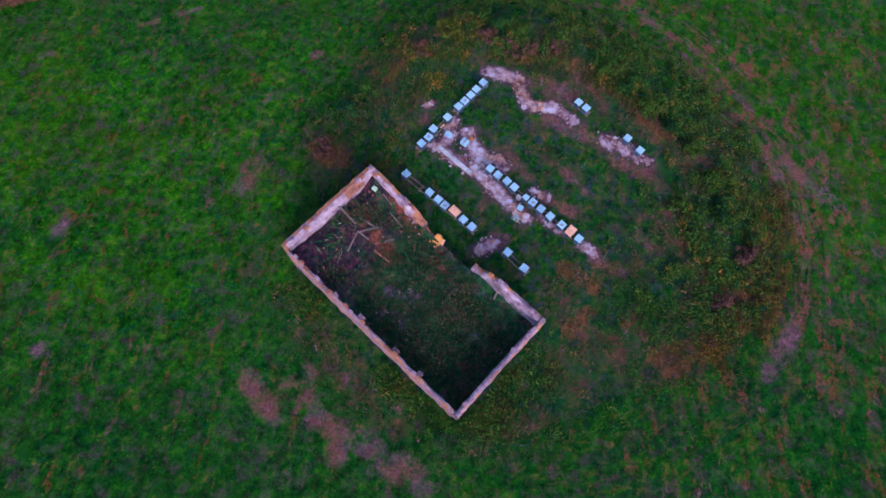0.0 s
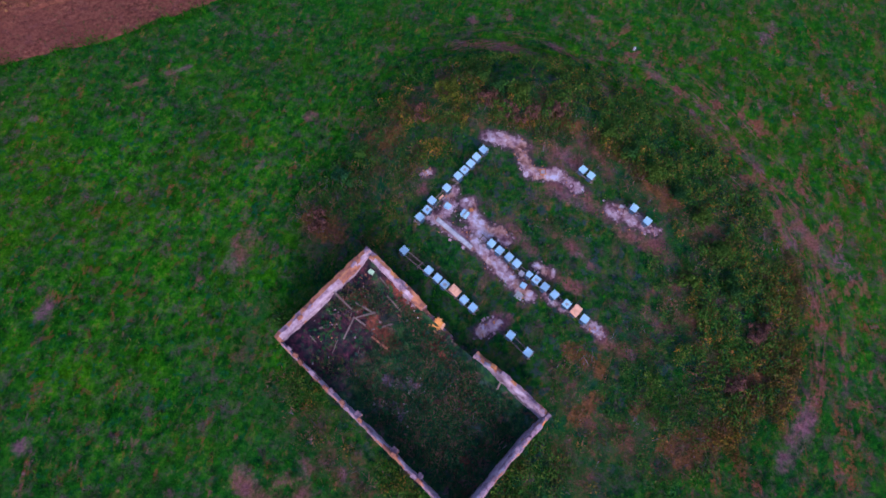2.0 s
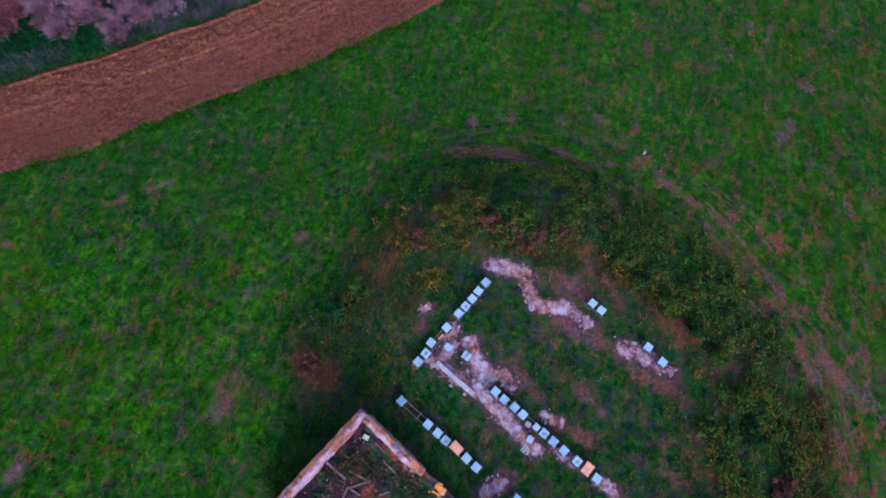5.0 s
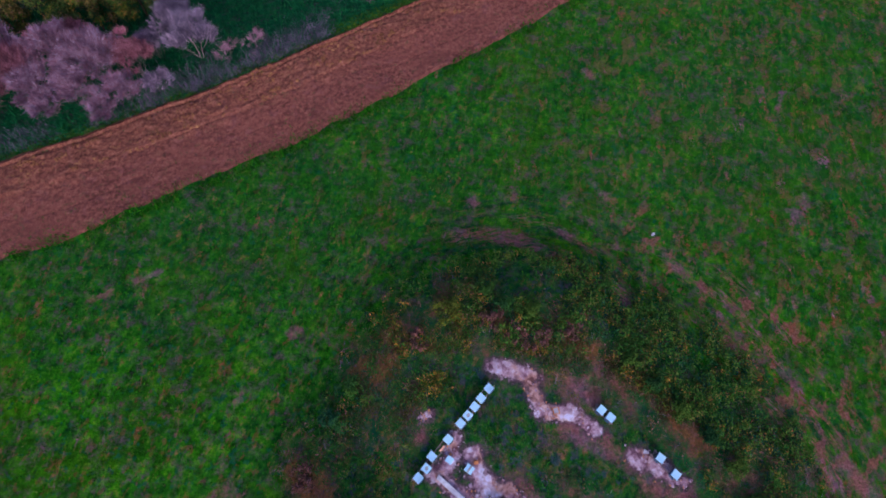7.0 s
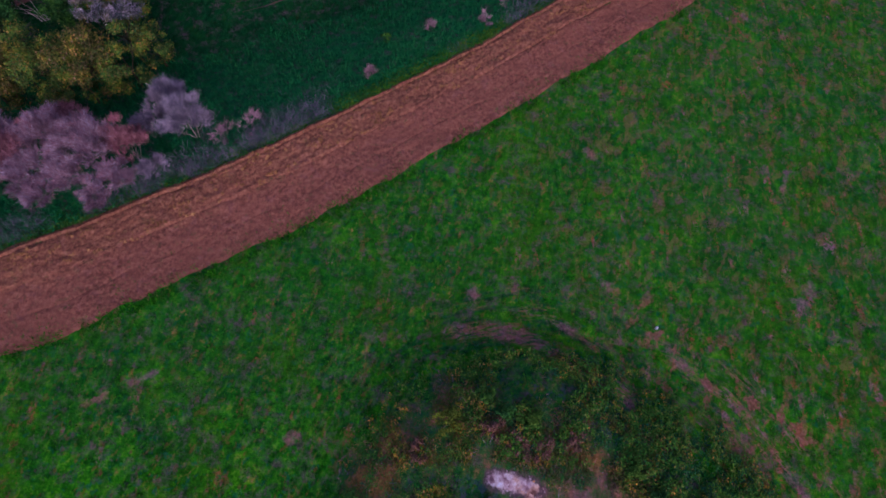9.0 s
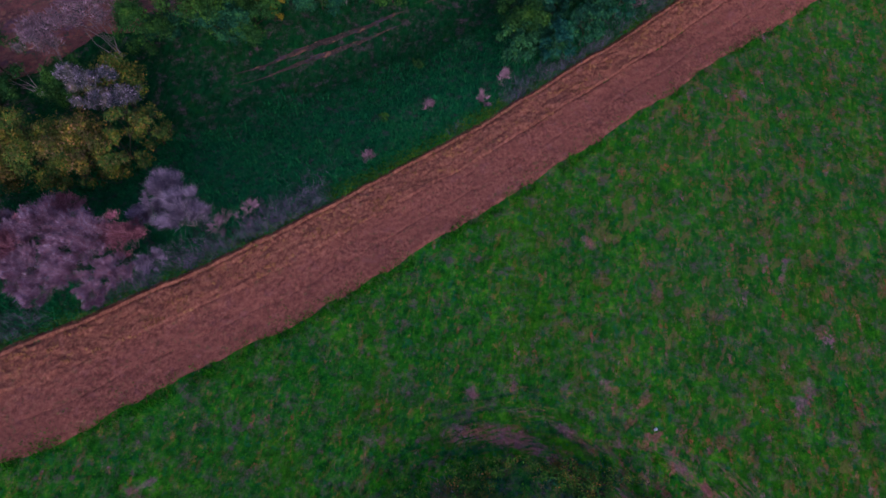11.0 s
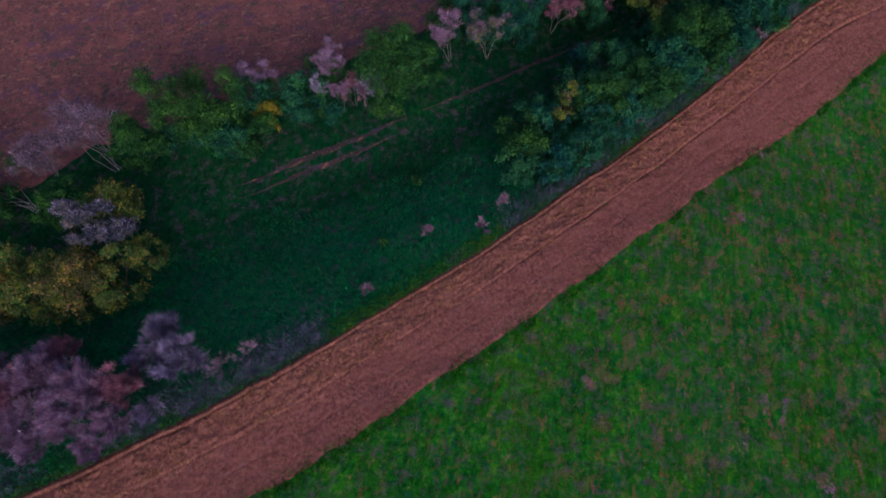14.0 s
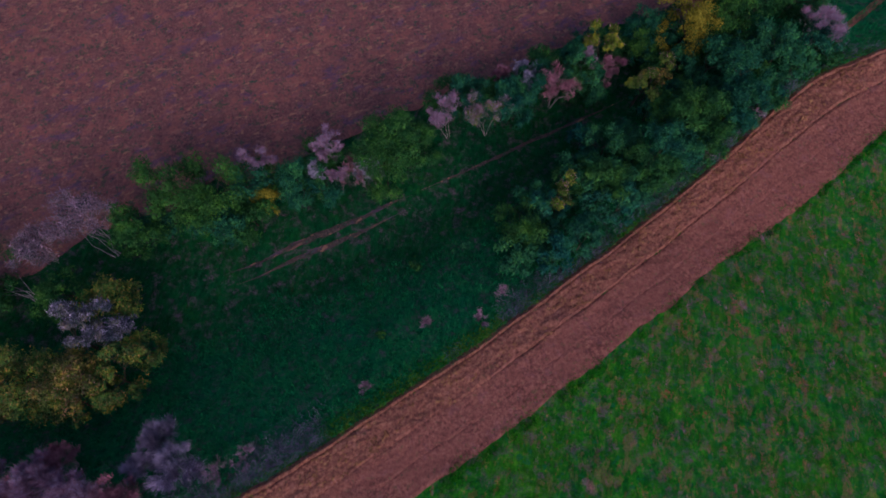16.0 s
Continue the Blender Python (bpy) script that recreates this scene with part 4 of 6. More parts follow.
def build_ruin():
    house = tagged(new("ruined_house"), "roofless ruined stone house with broken pale walls", "ruin")
    gx, gy = ruin_xy(RUIN_L / 2, RUIN_B / 2)
    stones = []
    for k in range(6):
        bm = box(bmesh.new(), (0.34 + 0.05 * (k % 3), 0.22 + 0.04 * (k % 2), 0.13 + 0.02 * k), bevel=0.03)
        rng = random.Random(k)
        for vert in bm.verts:
            vert.co += Vector([rng.uniform(-0.025, 0.025) for _ in range(3)])
        me = bpy.data.meshes.new("stone")
        bm.to_mesh(me)
        bm.free()
        me.materials.append((STONE, WARM, PLASTER)[k % 3])
        stones.append(me)
    plan = [
        ("wall_northwest", -0.10, 0.46, -0.08, 7.82, lambda s: 3.02 + 0.05 * math.sin(s), 1),
        ("wall_southwest", 0.463, 14.90, 7.65, 7.83, lambda s: 2.96 + 0.014 * s, 2),
        ("wall_southeast", 14.903, 15.17, -0.10, 7.83, lambda s: 3.18, 3),
        ("wall_northeast", 0.463, 5.1, -0.08, 0.40, lambda s: 3.05 - 0.18 * s - 0.5 * smooth(3.4, 4.6, s), 4),
        ("wall_northeast", 9.5, 14.90, -0.10, 0.30, lambda s: 2.05 + 1.15 * smooth(0.2, 2.0, s), 5),
        ("broken_wall_foot", 5.1, 7.6, 0.04, 0.38, lambda s: 0.95 + 0.3 * math.sin(2.3 * s + 1) - 0.30 * s, 6),
    ]
    rng = random.Random(4)
    for name, u0, u1, v0, v1, top, seed in plan:
        verts, faces, m, rows, n = wall_arrays(u0, u1, v0, v1, top, seed)
        ob = raw_part(name, verts, faces, STONE, house)
        ob.data.materials.append(PLASTER)
        ob.data.materials.append(WARM)
        along_u = u1 - u0 > v1 - v0
        for i, p in enumerate(ob.data.polygons):
            k = i % (m - 1)
            # the face towards the rooms is plastered, with patches fallen off
            inner_side = k >= rows + 1 if (along_u and v0 < 4) or (not along_u and u0 < 4) else k < rows - 2
            cx, cy, cz = p.center
            worn = float(vnoise(cx + cz, cy - cz, 0.8, seed))
            if i < n * (m - 1):
                low_side = (along_u and v0 < 4) or (not along_u and u0 < 4)
                patch = float(vnoise(cx + 0.5 * cz, cy, 1.5, seed + 30))
                if k == (rows - 1 if low_side else rows):
                    p.material_index = 0 if name == "wall_southeast" or patch > 0.62 else 2
                elif k in (rows - 2, rows - 1, rows, rows + 1) and patch < 0.30 and name != "wall_southeast":
                    p.material_index = 2
                elif (inner_side or k in (rows - 2, rows - 1, rows)) and worn > 0.10:
                    p.material_index = 1
        # loose coping stones along the top
        length = (u1 - u0) if along_u else (v1 - v0)
        s = 0.2
        while s < length - 0.2:
            mid = (v0 + v1) / 2 + rng.uniform(-0.05, 0.05) if along_u else (u0 + u1) / 2 + rng.uniform(-0.05, 0.05)
            u, v = (u0 + s, mid) if along_u else (mid, v0 + s)
            x, y = ruin_xy(u, v)
            if rng.random() < 0.45:
                i = min(n, round(s / length * n))
                z = verts[i * m + rows][2]
                piece = new("stone", rng.choice(stones if name != "wall_southeast" else stones[0::3] + stones[2::3]))
                piece.parent = ob
                piece.matrix_basis = pose(x, y, z - 0.10, rng.uniform(-7, 7), rng.uniform(-7, 7), -43 + (0 if along_u else 90) + rng.uniform(-14, 14))
            s += rng.uniform(0.36, 0.6)
    # stumps of cross walls, a brick, a niche panel and a hanging flake of plaster
    side = [o for o in house.children if o.name.startswith("wall_southwest")][0]
    stub = [o for o in house.children if o.name == "wall_northeast.001"][0]
    short = [o for o in house.children if o.name == "wall_northeast"][0]

    def fixed(name, u, v, z, size, material, parent, label, turn=0.0, tilt=(0, 0)):
        x, y = ruin_xy(u, v)
        bm = boxes(dict(size=size, bevel=0.03))
        for vert in bm.verts:
            vert.co += Vector([rng.uniform(-0.025, 0.025) for _ in range(3)])
        ob = part(name, bm, material, parent, label)
        ob.matrix_basis = pose(x, y, z, tilt[0], tilt[1], -43 + turn)

    for u, wide in ((6.85, 0.42), (9.83, 0.46), (11.86, 0.34)):
        fixed("cross_wall_stump", u, 7.56, 2.30, (wide, 0.32, 0.74), STONE, side, "pale stump of a fallen cross wall")
    fixed("loose_brick", 10.85, 0.06, 3.0, (0.36, 0.26, 0.22), BRICK, stub, "orange brick on the wall's top", 12)
    # the niche is no recess: its shade is the panel's grey colour
    fixed("plaster_patch", 13.4, 0.33, 1.95, (0.85, 0.12, 0.42), RAIL, stub, "dull grey patch in the plaster")
    fixed("plaster_flake", 3.75, 0.52, 1.5, (0.30, 0.10, 0.85), PLASTER, short, "pale plaster flake leaning off the wall", 8, (-18, 0))
    fixed("loose_brick", 3.45, 0.36, 2.05, (0.26, 0.2, 0.3), BRICK, short, "orange brick laid bare in the wall", 5)
    # fallen rubble and earth that fill the rooms
    nu, nv = 110, 56
    u, v = np.meshgrid(np.linspace(0.3, 15.05, nu), np.linspace(0.25, 7.75, nv), indexing="ij")
    x, y = RUIN_N[0] + RUIN_U[0] * u + RUIN_V[0] * v, RUIN_N[1] + RUIN_U[1] * u + RUIN_V[1] * v
    heap = 1.15 * np.exp(-((u - 0.6) / 3.0) ** 2) + 0.5 * np.exp(-(np.minimum(v, 7.7 - v) / 0.9) ** 2) * np.exp(-((u - 3) / 4) ** 2)
    heap = heap + 1.1 * np.exp(-(v / 1.1) ** 2) * smooth(8.5, 10.5, u)
    z = 0.75 + heap + 0.5 * vnoise(x, y, 1.3, 21) * np.exp(-((u - 2.5) / 4.5) ** 2) + 0.22 * vnoise(x, y, 0.5, 22) 
    z = np.maximum(z, ground_z(x, y) + 0.03)
    floor = raw_part("rubble_floor", np.stack([x.ravel(), y.ravel(), z.ravel()], 1), grid_faces(nu, nv), DEBRIS, house)
    fallen = 0.8 * smooth(7.5, 2.5, u) + 0.5 * np.exp(-((u - 7.5) / 2.0) ** 2 - (v / 1.2) ** 2)
    floor.data.attributes.new("fallen", "FLOAT", "POINT").data.foreach_set("value", fallen.astype(np.float32).ravel())
    # mortar dust of the fallen cross walls, and red earth where the wall has broken
    for key, rows in (("mortar", [(-3.6, -9.0, -2.4, -9.9, 0.9), (-3.4, -7.7, -1.6, -8.1, 0.8), (-7.4, -3.0, -6.0, -1.6, 0.6)]), ("red", [(-0.7, -4.9, 0.4, -6.4, 1.2), (1.3, -12.4, 1.7, -12.6, 0.7), (-5.3, -2.6, -3.3, -5.5, 1.1), (-3.2, -1.8, -1.6, -3.6, 0.7)])):
        floor.data.attributes.new(key, "FLOAT", "POINT").data.foreach_set("value", cover(x, y, rows).astype(np.float32).ravel())
    return x, y, z, u, v


ROOM = build_ruin()


def room_z(x, y):
    u, v = ruin_uv(x, y)
    i = np.clip(np.rint((u - 0.3) / 14.75 * 109).astype(int), 0, 109)
    j = np.clip(np.rint((v - 0.25) / 7.5 * 55).astype(int), 0, 55)
    return ROOM[2][i, j]


def beam(x1, y1, x2, y2, up1, up2, wide, label="weathered grey roof beam fallen into the ruin", material=RAIL):
    """A fallen timber between two places, up above what lies under it."""
    a = Vector((x1, y1, float(room_z(x1, y1)) + up1))
    b = Vector((x2, y2, float(room_z(x2, y2)) + up2))
    d = b - a
    bm = bmesh.new()
    wide *= 0.68
    box(bm, (wide, wide * 0.8, d.length), bevel=0.012)
    rng = random.Random(int(x1 * 100))
    for vert in bm.verts:
        vert.co.x += 0.015 * math.sin(5 * vert.co.z) + rng.uniform(-0.01, 0.01)
    me = bpy.data.meshes.new("fallen_timber")
    bm.to_mesh(me)
    bm.free()
    me.materials.append(material)
    ob = new("fallen_timber", me)
    ob.matrix_world = Matrix.Translation(a) @ d.to_track_quat("Z", "Y").to_matrix().to_4x4()
    return tagged(ob, label, "timber", "fallen roof timbers")


for row in [(-6.75, -2.40, -5.65, -3.40, 0.5, 0.05, 0.17), (-5.45, -2.95, -4.20, -3.62, 0.08, 0.05, 0.16), (-6.10, -5.25, -5.45, -3.85, 0.05, 0.2, 0.16),
            (-5.50, -3.85, -4.75, -4.35, 0.12, 0.05, 0.15), (-5.55, -3.95, -4.15, -3.55, 0.2, 0.1, 0.14), (-3.45, -2.45, -2.6, -3.3, 0.06, 0.04, 0.13),
            (-2.35, -2.10, -2.05, -2.95, 0.5, 0.05, 0.14), (-2.0, -2.3, -1.65, -3.15, 0.4, 0.04, 0.13), (-7.6, -4.6, -6.5, -4.3, 0.05, 0.08, 0.12),
            (-4.4, -4.6, -3.1, -4.2, 0.04, 0.04, 0.12), (-3.9, -1.4, -3.2, -2.1, 0.05, 0.05, 0.12), (3.74, -7.72, 3.46, -8.34, 0.7, 0.25, 0.16), (3.98, -11.60, 3.80, -11.80, 0.5, 0.02, 0.09), (3.76, -11.40, 3.60, -11.58, 0.45, 0.02, 0.08)]:
    beam(*row)
beam(-4.41, -4.99, -3.36, -5.80, 0.10, 0.06, 0.17, "broken red-brown board in the ruin", WARM)
laths = random.Random(12)
for k in range(5):
    u, v, turn, long = laths.uniform(1.2, 7.0), laths.uniform(1.0, 6.8), laths.uniform(0, 6.3), laths.uniform(0.4, 0.9)
    p, q = ruin_xy(u - long * math.cos(turn) * 0.6, v - long * math.sin(turn) * 0.6), ruin_xy(u + long * math.cos(turn) * 0.6, v + long * math.sin(turn) * 0.6)
    beam(*p, *q, 0.03, laths.uniform(0.03, 0.3), laths.uniform(0.035, 0.06), "thin grey roof lath fallen into the ruin")


# ---- beehives ----
AXIS = -43.0


def hive_proto(roof_size, body_size, roof_mat, body_mat, label, name="beehive"):
    """A hive with its floor, boxes, roof, flight board and grips; the origin is under its floor."""
    hive = tagged(new(name), label, "beehive", "hives of the apiary")
    w, d = body_size
    rw, rd = roof_size
    part("floor_board", boxes(dict(size=(w + 0.02, d + 0.02, 0.04), bevel=0.005)), RAIL, hive)
    part("flight_board", boxes(dict(size=(w * 0.8, 0.10, 0.015), at=(0, -d / 2 - 0.06, 0.012), tilt=(8, 0))), body_mat, hive)
    body = part("brood_box", boxes(dict(size=(w, d, 0.24), at=(0, 0, 0.042), bevel=0.006)), body_mat, hive)
    # a near-black strip stands for the shade in the flight slot
    part("entrance", boxes(dict(size=(w * 0.6, 0.012, 0.022), at=(0, -d / 2 - 0.004, 0.05))), DARK, body)
    part("super_box", boxes(dict(size=(w - 0.006, d - 0.006, 0.12), at=(0, 0, 0.284), bevel=0.006)), body_mat, hive)
    for side in (-1, 1):
        part("grip", boxes(dict(size=(0.02, 0.14, 0.03), at=(side * (w / 2 + 0.012), 0, 0.19), bevel=0.005)), RAIL, body)
    roof = part("roof", boxes(dict(size=(rw, rd, 0.09), at=(0, 0, 0.39), bevel=0.012)), roof_mat, hive)
    bm = bmesh.new()
    for sx in (-1, 1):
        box(bm, (0.012, rd - 0.03, 0.008), (sx * (rw / 2 - 0.018), 0, 0.4795))
    part("roof_seam", bm, roof_mat, roof)
    return hive


HIVES = {
    "sheet": hive_proto((0.51, 0.51), (0.44, 0.44), ROOF, HIVE, "blue beehive with a pale blue sheet metal roof"),
    "zinc": hive_proto((0.51, 0.51), (0.44, 0.44), ROOF, HIVE, "blue beehive whose pale roof has a dull worn patch"),
    "ply": hive_proto((0.56, 0.76), (0.46, 0.62), PLY, HIVE, "larger beehive with a raw pinkish plywood roof"),
    "small": hive_proto((0.40, 0.40), (0.34, 0.34), ROOF, HIVE, "small blue nucleus beehive with a pale roof"),
}
# a dull oval worn into one kind of roof
bm = bmesh.new()
bmesh.ops.create_circle(bm, cap_ends=True, segments=14, radius=0.13)
for vert in bm.verts:
    vert.co = Vector((vert.co.x * 1.1 + 0.02, vert.co.y * 0.85 - 0.02 + 0.02 * math.sin(9 * vert.co.x), 0.4815))
worn_roof = [o for o in HIVES["zinc"].children if o.name.startswith("roof")][0]
part("worn_patch", bm, GREY, worn_roof, "dull grey worn patch")
USED = set()


def put_hive(kind, x, y, z, turn=0.0):
    rng = random.Random(int(x * 977 + y * 31))
    m = pose(x, y, z, rng.uniform(-1.5, 1.5), rng.uniform(-1.5, 1.5), AXIS + turn + rng.uniform(-4, 4))
    if kind in USED:
        return copy_thing(HIVES[kind], m)
    USED.add(kind)
    HIVES[kind].matrix_basis = m
    return HIVES[kind]


def stand(x1, y1, x2, y2, gap=0.36):
    """Two long rails on blocks; returns the height of their top at a place along them."""
    a, b = np.array([x1, y1]), np.array([x2, y2])
    za, zb = (float(np.mean(ground_z(p[0] + np.array([-0.4, 0, 0.4]), p[1] + np.array([0.4, 0, -0.4])))) + 0.27 for p in (a, b))
    length, turn = float(np.hypot(*(b - a))), math.degrees(math.atan2(b[1] - a[1], b[0] - a[0]))
    tilt = -math.degrees(math.atan2(zb - za, length))
    thing = tagged(new("hive_stand"), "long low stand of two grey timber rails", "hive stand", "stands of the hives")
    thing.matrix_basis = pose(x1, y1, za, 0, tilt, turn)
    for side in (-1, 1):
        part("rail", boxes(dict(size=(length, 0.06, 0.06), at=(length / 2, side * gap / 2, -0.06), bevel=0.006)), RAIL, thing)
    count = max(2, round(length / 1.6) + 1)
    for k in range(count):
        s = 0.15 + (length - 0.3) * k / (count - 1)
        p = a + (b - a) * s / length
        part("cross_bar", boxes(dict(size=(0.08, gap + 0.22, 0.05), at=(s, 0, -0.112), bevel=0.006)), RAIL, thing)
        for side in (-1, 1):
            q = p + np.array([-(b - a)[1], (b - a)[0]]) / length * side * gap / 2
            drop = za + (zb - za) * s / length - 0.112 - float(ground_z(*q)) + 0.06
            part("leg", boxes(dict(size=(0.09, 0.09, max(0.05, drop)), at=(s, side * gap / 2, -0.112 - max(0.05, drop)), bevel=0.008)), RAIL, thing)

    def top(x, y):
        s = ((x - x1) * (b - a)[0] + (y - y1) * (b - a)[1]) / length
        return za + (zb - za) * s / length

    return top


for ends, row in [
    ((3.50, 9.20, 1.05, 6.43), [("sheet", 3.20, 8.88), ("sheet", 2.67, 8.26), ("sheet", 2.24, 7.73), ("zinc", 1.78, 7.22), ("sheet", 1.32, 6.73)]),
    ((0.78, 6.10, -1.70, 3.22), [("sheet", 0.49, 5.78), ("sheet", -0.54, 4.78), ("zinc", -0.89, 4.09), ("sheet", -1.40, 3.54)]),
    ((10.10, 7.68, 11.30, 6.62), [("sheet", 10.44, 7.39), ("sheet", 10.97, 6.91)]),
    ((2.80, 2.32, 10.05, -4.05), [("sheet", 3.56, 1.60), ("sheet", 4.12, 1.10), ("sheet", 4.74, 0.63), ("sheet", 5.24, 0.16), ("small", 6.06, -0.62), ("zinc", 6.53, -1.00),
                                  ("sheet", 7.09, -1.48), ("sheet", 7.70, -2.02), ("zinc", 8.47, -2.66), ("ply", 9.07, -3.12), ("sheet", 9.60, -3.68)]),
    ((-2.72, 1.36, 2.50, -3.20), [("sheet", -2.45, 1.08), ("sheet", -0.78, -0.36), ("sheet", -0.16, -0.90), ("zinc", 0.32, -1.34), ("ply", 0.99, -1.78), ("sheet", 1.60, -2.41), ("sheet", 2.18, -2.92)]),
    ((4.33, -4.52, 6.00, -6.22), [("sheet", 4.59, -4.79), ("sheet", 5.69, -5.91)]),
    ((13.55, 4.78, 14.95, 3.10), [("sheet", 13.88, 4.40), ("sheet", 14.71, 3.41)]),
]:
    top = stand(*ends)
    for kind, x, y in row:
        put_hive(kind, x, y, top(x, y), 90 if ends[2] < ends[0] else (90 if kind == "ply" and x < 5 else 0))


# ---- clutter among the hives ----
def lone(name, bm, material, m, label, category):
    me = bpy.data.meshes.new(name)
    bm.to_mesh(me)
    bm.free()
    me.materials.append(material)
    ob = new(name, me)
    ob.matrix_basis = m
    return tagged(ob, label, category)


def on_ground(x, y, up=0.0, turn=AXIS, tilt=(0, 0)):
    return pose(x, y, float(ground_z(x, y)) + up, tilt[0], tilt[1], turn)


put_hive("small", 5.66, -1.34, float(ground_z(5.66, -1.34)) - 0.02, 10)


def tub(x, y, label, material=ROOF, size=0.36, high=0.22):
    """An open box with walls and a floor."""
    thing = tagged(new("hive_box"), label, "hive box")
    thing.matrix_basis = on_ground(x, y, -0.03, AXIS + 6)
    part("box_floor", boxes(dict(size=(size, size, 0.03), bevel=0.004)), material, thing)
    for k in range(4):
        d = (size / 2 - 0.012)
        at = [(d, 0, 0.03), (-d, 0, 0.03), (0, d, 0.03), (0, -d, 0.03)][k]
        wide = (0.024, size, high) if k < 2 else (size - 0.05, 0.024, high)
        part("side_board", boxes(dict(size=wide, at=at, bevel=0.004)), material, thing)
    part("lid", boxes(dict(size=(size + 0.03, size * 0.98, 0.025), at=(0.0, 0.0, high + 0.03), bevel=0.004)), material, thing)
    return thing


tub(5.62, -0.42, "small white lidded hive box on bare ground", CONCRETE, 0.32)
tub(0.57, 4.55, "light blue lidded hive box on rubble", ROOF, 0.42, 0.3)
tub(1.80, 3.98, "pale blue hive box with a split lid", ROOF, 0.50, 0.3)
lone("board", boxes(dict(size=(0.12, 0.52, 0.03), bevel=0.004)), GREY, on_ground(1.80, 3.98, 0.33, AXIS + 6), "narrow dark blue board across a hive box", "board")
lone("roof_sheet", boxes(dict(size=(0.56, 0.5, 0.07), bevel=0.012), dict(size=(0.5, 0.02, 0.02), at=(0, 0.1, 0.07))), GREY, on_ground(5.40, -1.95, 0.0, AXIS + 8, (6, 3)), "dull grey hive lid lying on the ground", "lid")
lone("roof_sheet", boxes(dict(size=(0.5, 0.42, 0.05), bevel=0.01), dict(size=(0.44, 0.02, 0.02), at=(0, 0.08, 0.05))), CONCRETE, on_ground(13.25, 4.62, -0.02, AXIS + 12, (4, 6)), "pale dusty lid lying flat on rubble", "lid")
lone("board", boxes(dict(size=(0.42, 0.12, 0.03), bevel=0.004)), PLY, on_ground(0.12, 5.22, 0.27, 44), "pinkish board across the hive stand", "board")
lone("brick_block", boxes(dict(size=(0.3, 0.24, 0.2), bevel=0.03)), BRICK, on_ground(2.25, 4.35, 0.0, 10), "orange brick block beside a hive box", "block")
crate = tagged(new("crate"), "small red crate with a pale board inside", "crate")
crate.matrix_basis = on_ground(7.60, 7.42, 0.0, 8)
for k in range(4):
    part("crate_side", boxes(dict(size=((0.44, 0.05, 0.16) if k < 2 else (0.05, 0.34, 0.16)), at=[(0, 0.195, 0), (0, -0.195, 0), (0.195, 0, 0), (-0.195, 0, 0)][k], bevel=0.006)), BRICK, crate)
part("inner_board", boxes(dict(size=(0.30, 0.30, 0.10), bevel=0.006)), CONCRETE, crate)
# the long pale slab
a, b = np.array([-0.19, 3.60]), np.array([2.22, 1.44])
slab = boxes(dict(size=(3.24, 0.32, 0.18), bevel=0.03))
for vert in slab.verts:
    vert.co += Vector((0.03 * math.sin(vert.co.y * 30), 0.02 * math.sin(vert.co.x * 5), 0.01 * math.sin(vert.co.x * 4)))
lone("concrete_slab", slab, CONCRETE, pose(*((a + b) / 2), float(ground_z(*((a + b) / 2))) + 0.05, 0, 1.5, -41.9), "long pale concrete slab lying in rubble", "slab")
# the ochre board box on the broken wall
x, y = ruin_xy(6.36, 0.2)
ochre = tagged(new("ochre_box"), "tilted ochre board box on the broken wall", "box")
ochre.matrix_basis = pose(x, y, 0.95, 4, 7, -28)
part("box_body", boxes(dict(size=(0.5, 0.5, 0.26), bevel=0.02)), OCHRE, ochre)
part("lid", boxes(dict(size=(0.58, 0.54, 0.04), at=(0.02, 0.02, 0.26), bevel=0.008, tilt=(3, 0))), OCHRE, ochre)
part("loose_board", boxes(dict(size=(0.34, 0.12, 0.03), at=(-0.3, -0.24, 0.16), turn=30, tilt=(10, 12))), OCHRE, ochre)
for at, size, turn, tilt in (((0.36, 0.05, 0.20), (0.26, 0.44, 0.02), 8, (4, 28)), ((0.02, -0.36, 0.16), (0.40, 0.24, 0.02), -6, (30, 0)), ((-0.02, 0.34, 0.22), (0.36, 0.18, 0.02), 4, (-24, 3))):
    part("flap", boxes(dict(size=size, at=at, turn=turn, tilt=tilt)), PLY if turn == 8 else OCHRE, ochre)
x, y = ruin_xy(1.19, 0.85)
mint = tagged(new("green_box"), "pale green box in the ruin's corner", "box")
mint.matrix_basis = pose(x, y, float(room_z(x, y)) - 0.03, 3, 5, -30)
part("box_body", boxes(dict(size=(0.32, 0.24, 0.22), bevel=0.01)), MINT, mint)
part("lid", boxes(dict(size=(0.35, 0.27, 0.03), at=(0, 0, 0.22), bevel=0.006)), MINT, mint)
# a ribbed sheet that leans on the ruin's outer wall
p, q = ruin_xy(11.35, -0.50), ruin_xy(13.12, -0.62)
nl, nw = 10, 25
i, j = np.meshgrid(np.linspace(0, 1, nl), np.linspace(0, 1, nw), indexing="ij")
lean = np.array(RUIN_V) * 0.34
verts = np.stack([p[0] + (q[0] - p[0]) * i + lean[0] * j, p[1] + (q[1] - p[1]) * i + lean[1] * j, 0.12 + 0.62 * j + 0.05 * np.sin(j * 25) + 0 * i], -1).reshape(-1, 3)
sheet = new("metal_sheet", raw_mesh("metal_sheet", verts, grid_faces(nl, nw), GREY))
sheet.modifiers.new("thickness", "SOLIDIFY").thickness = 0.008
tagged(sheet, "bluish grey ribbed sheet leaning on the ruin's wall", "metal sheet")
x, y = 16.85, 20.6
marker = tagged(new("marker_stone"), "small pale stone standing in the meadow", "stone")
marker.matrix_basis = on_ground(x, y, -0.05)
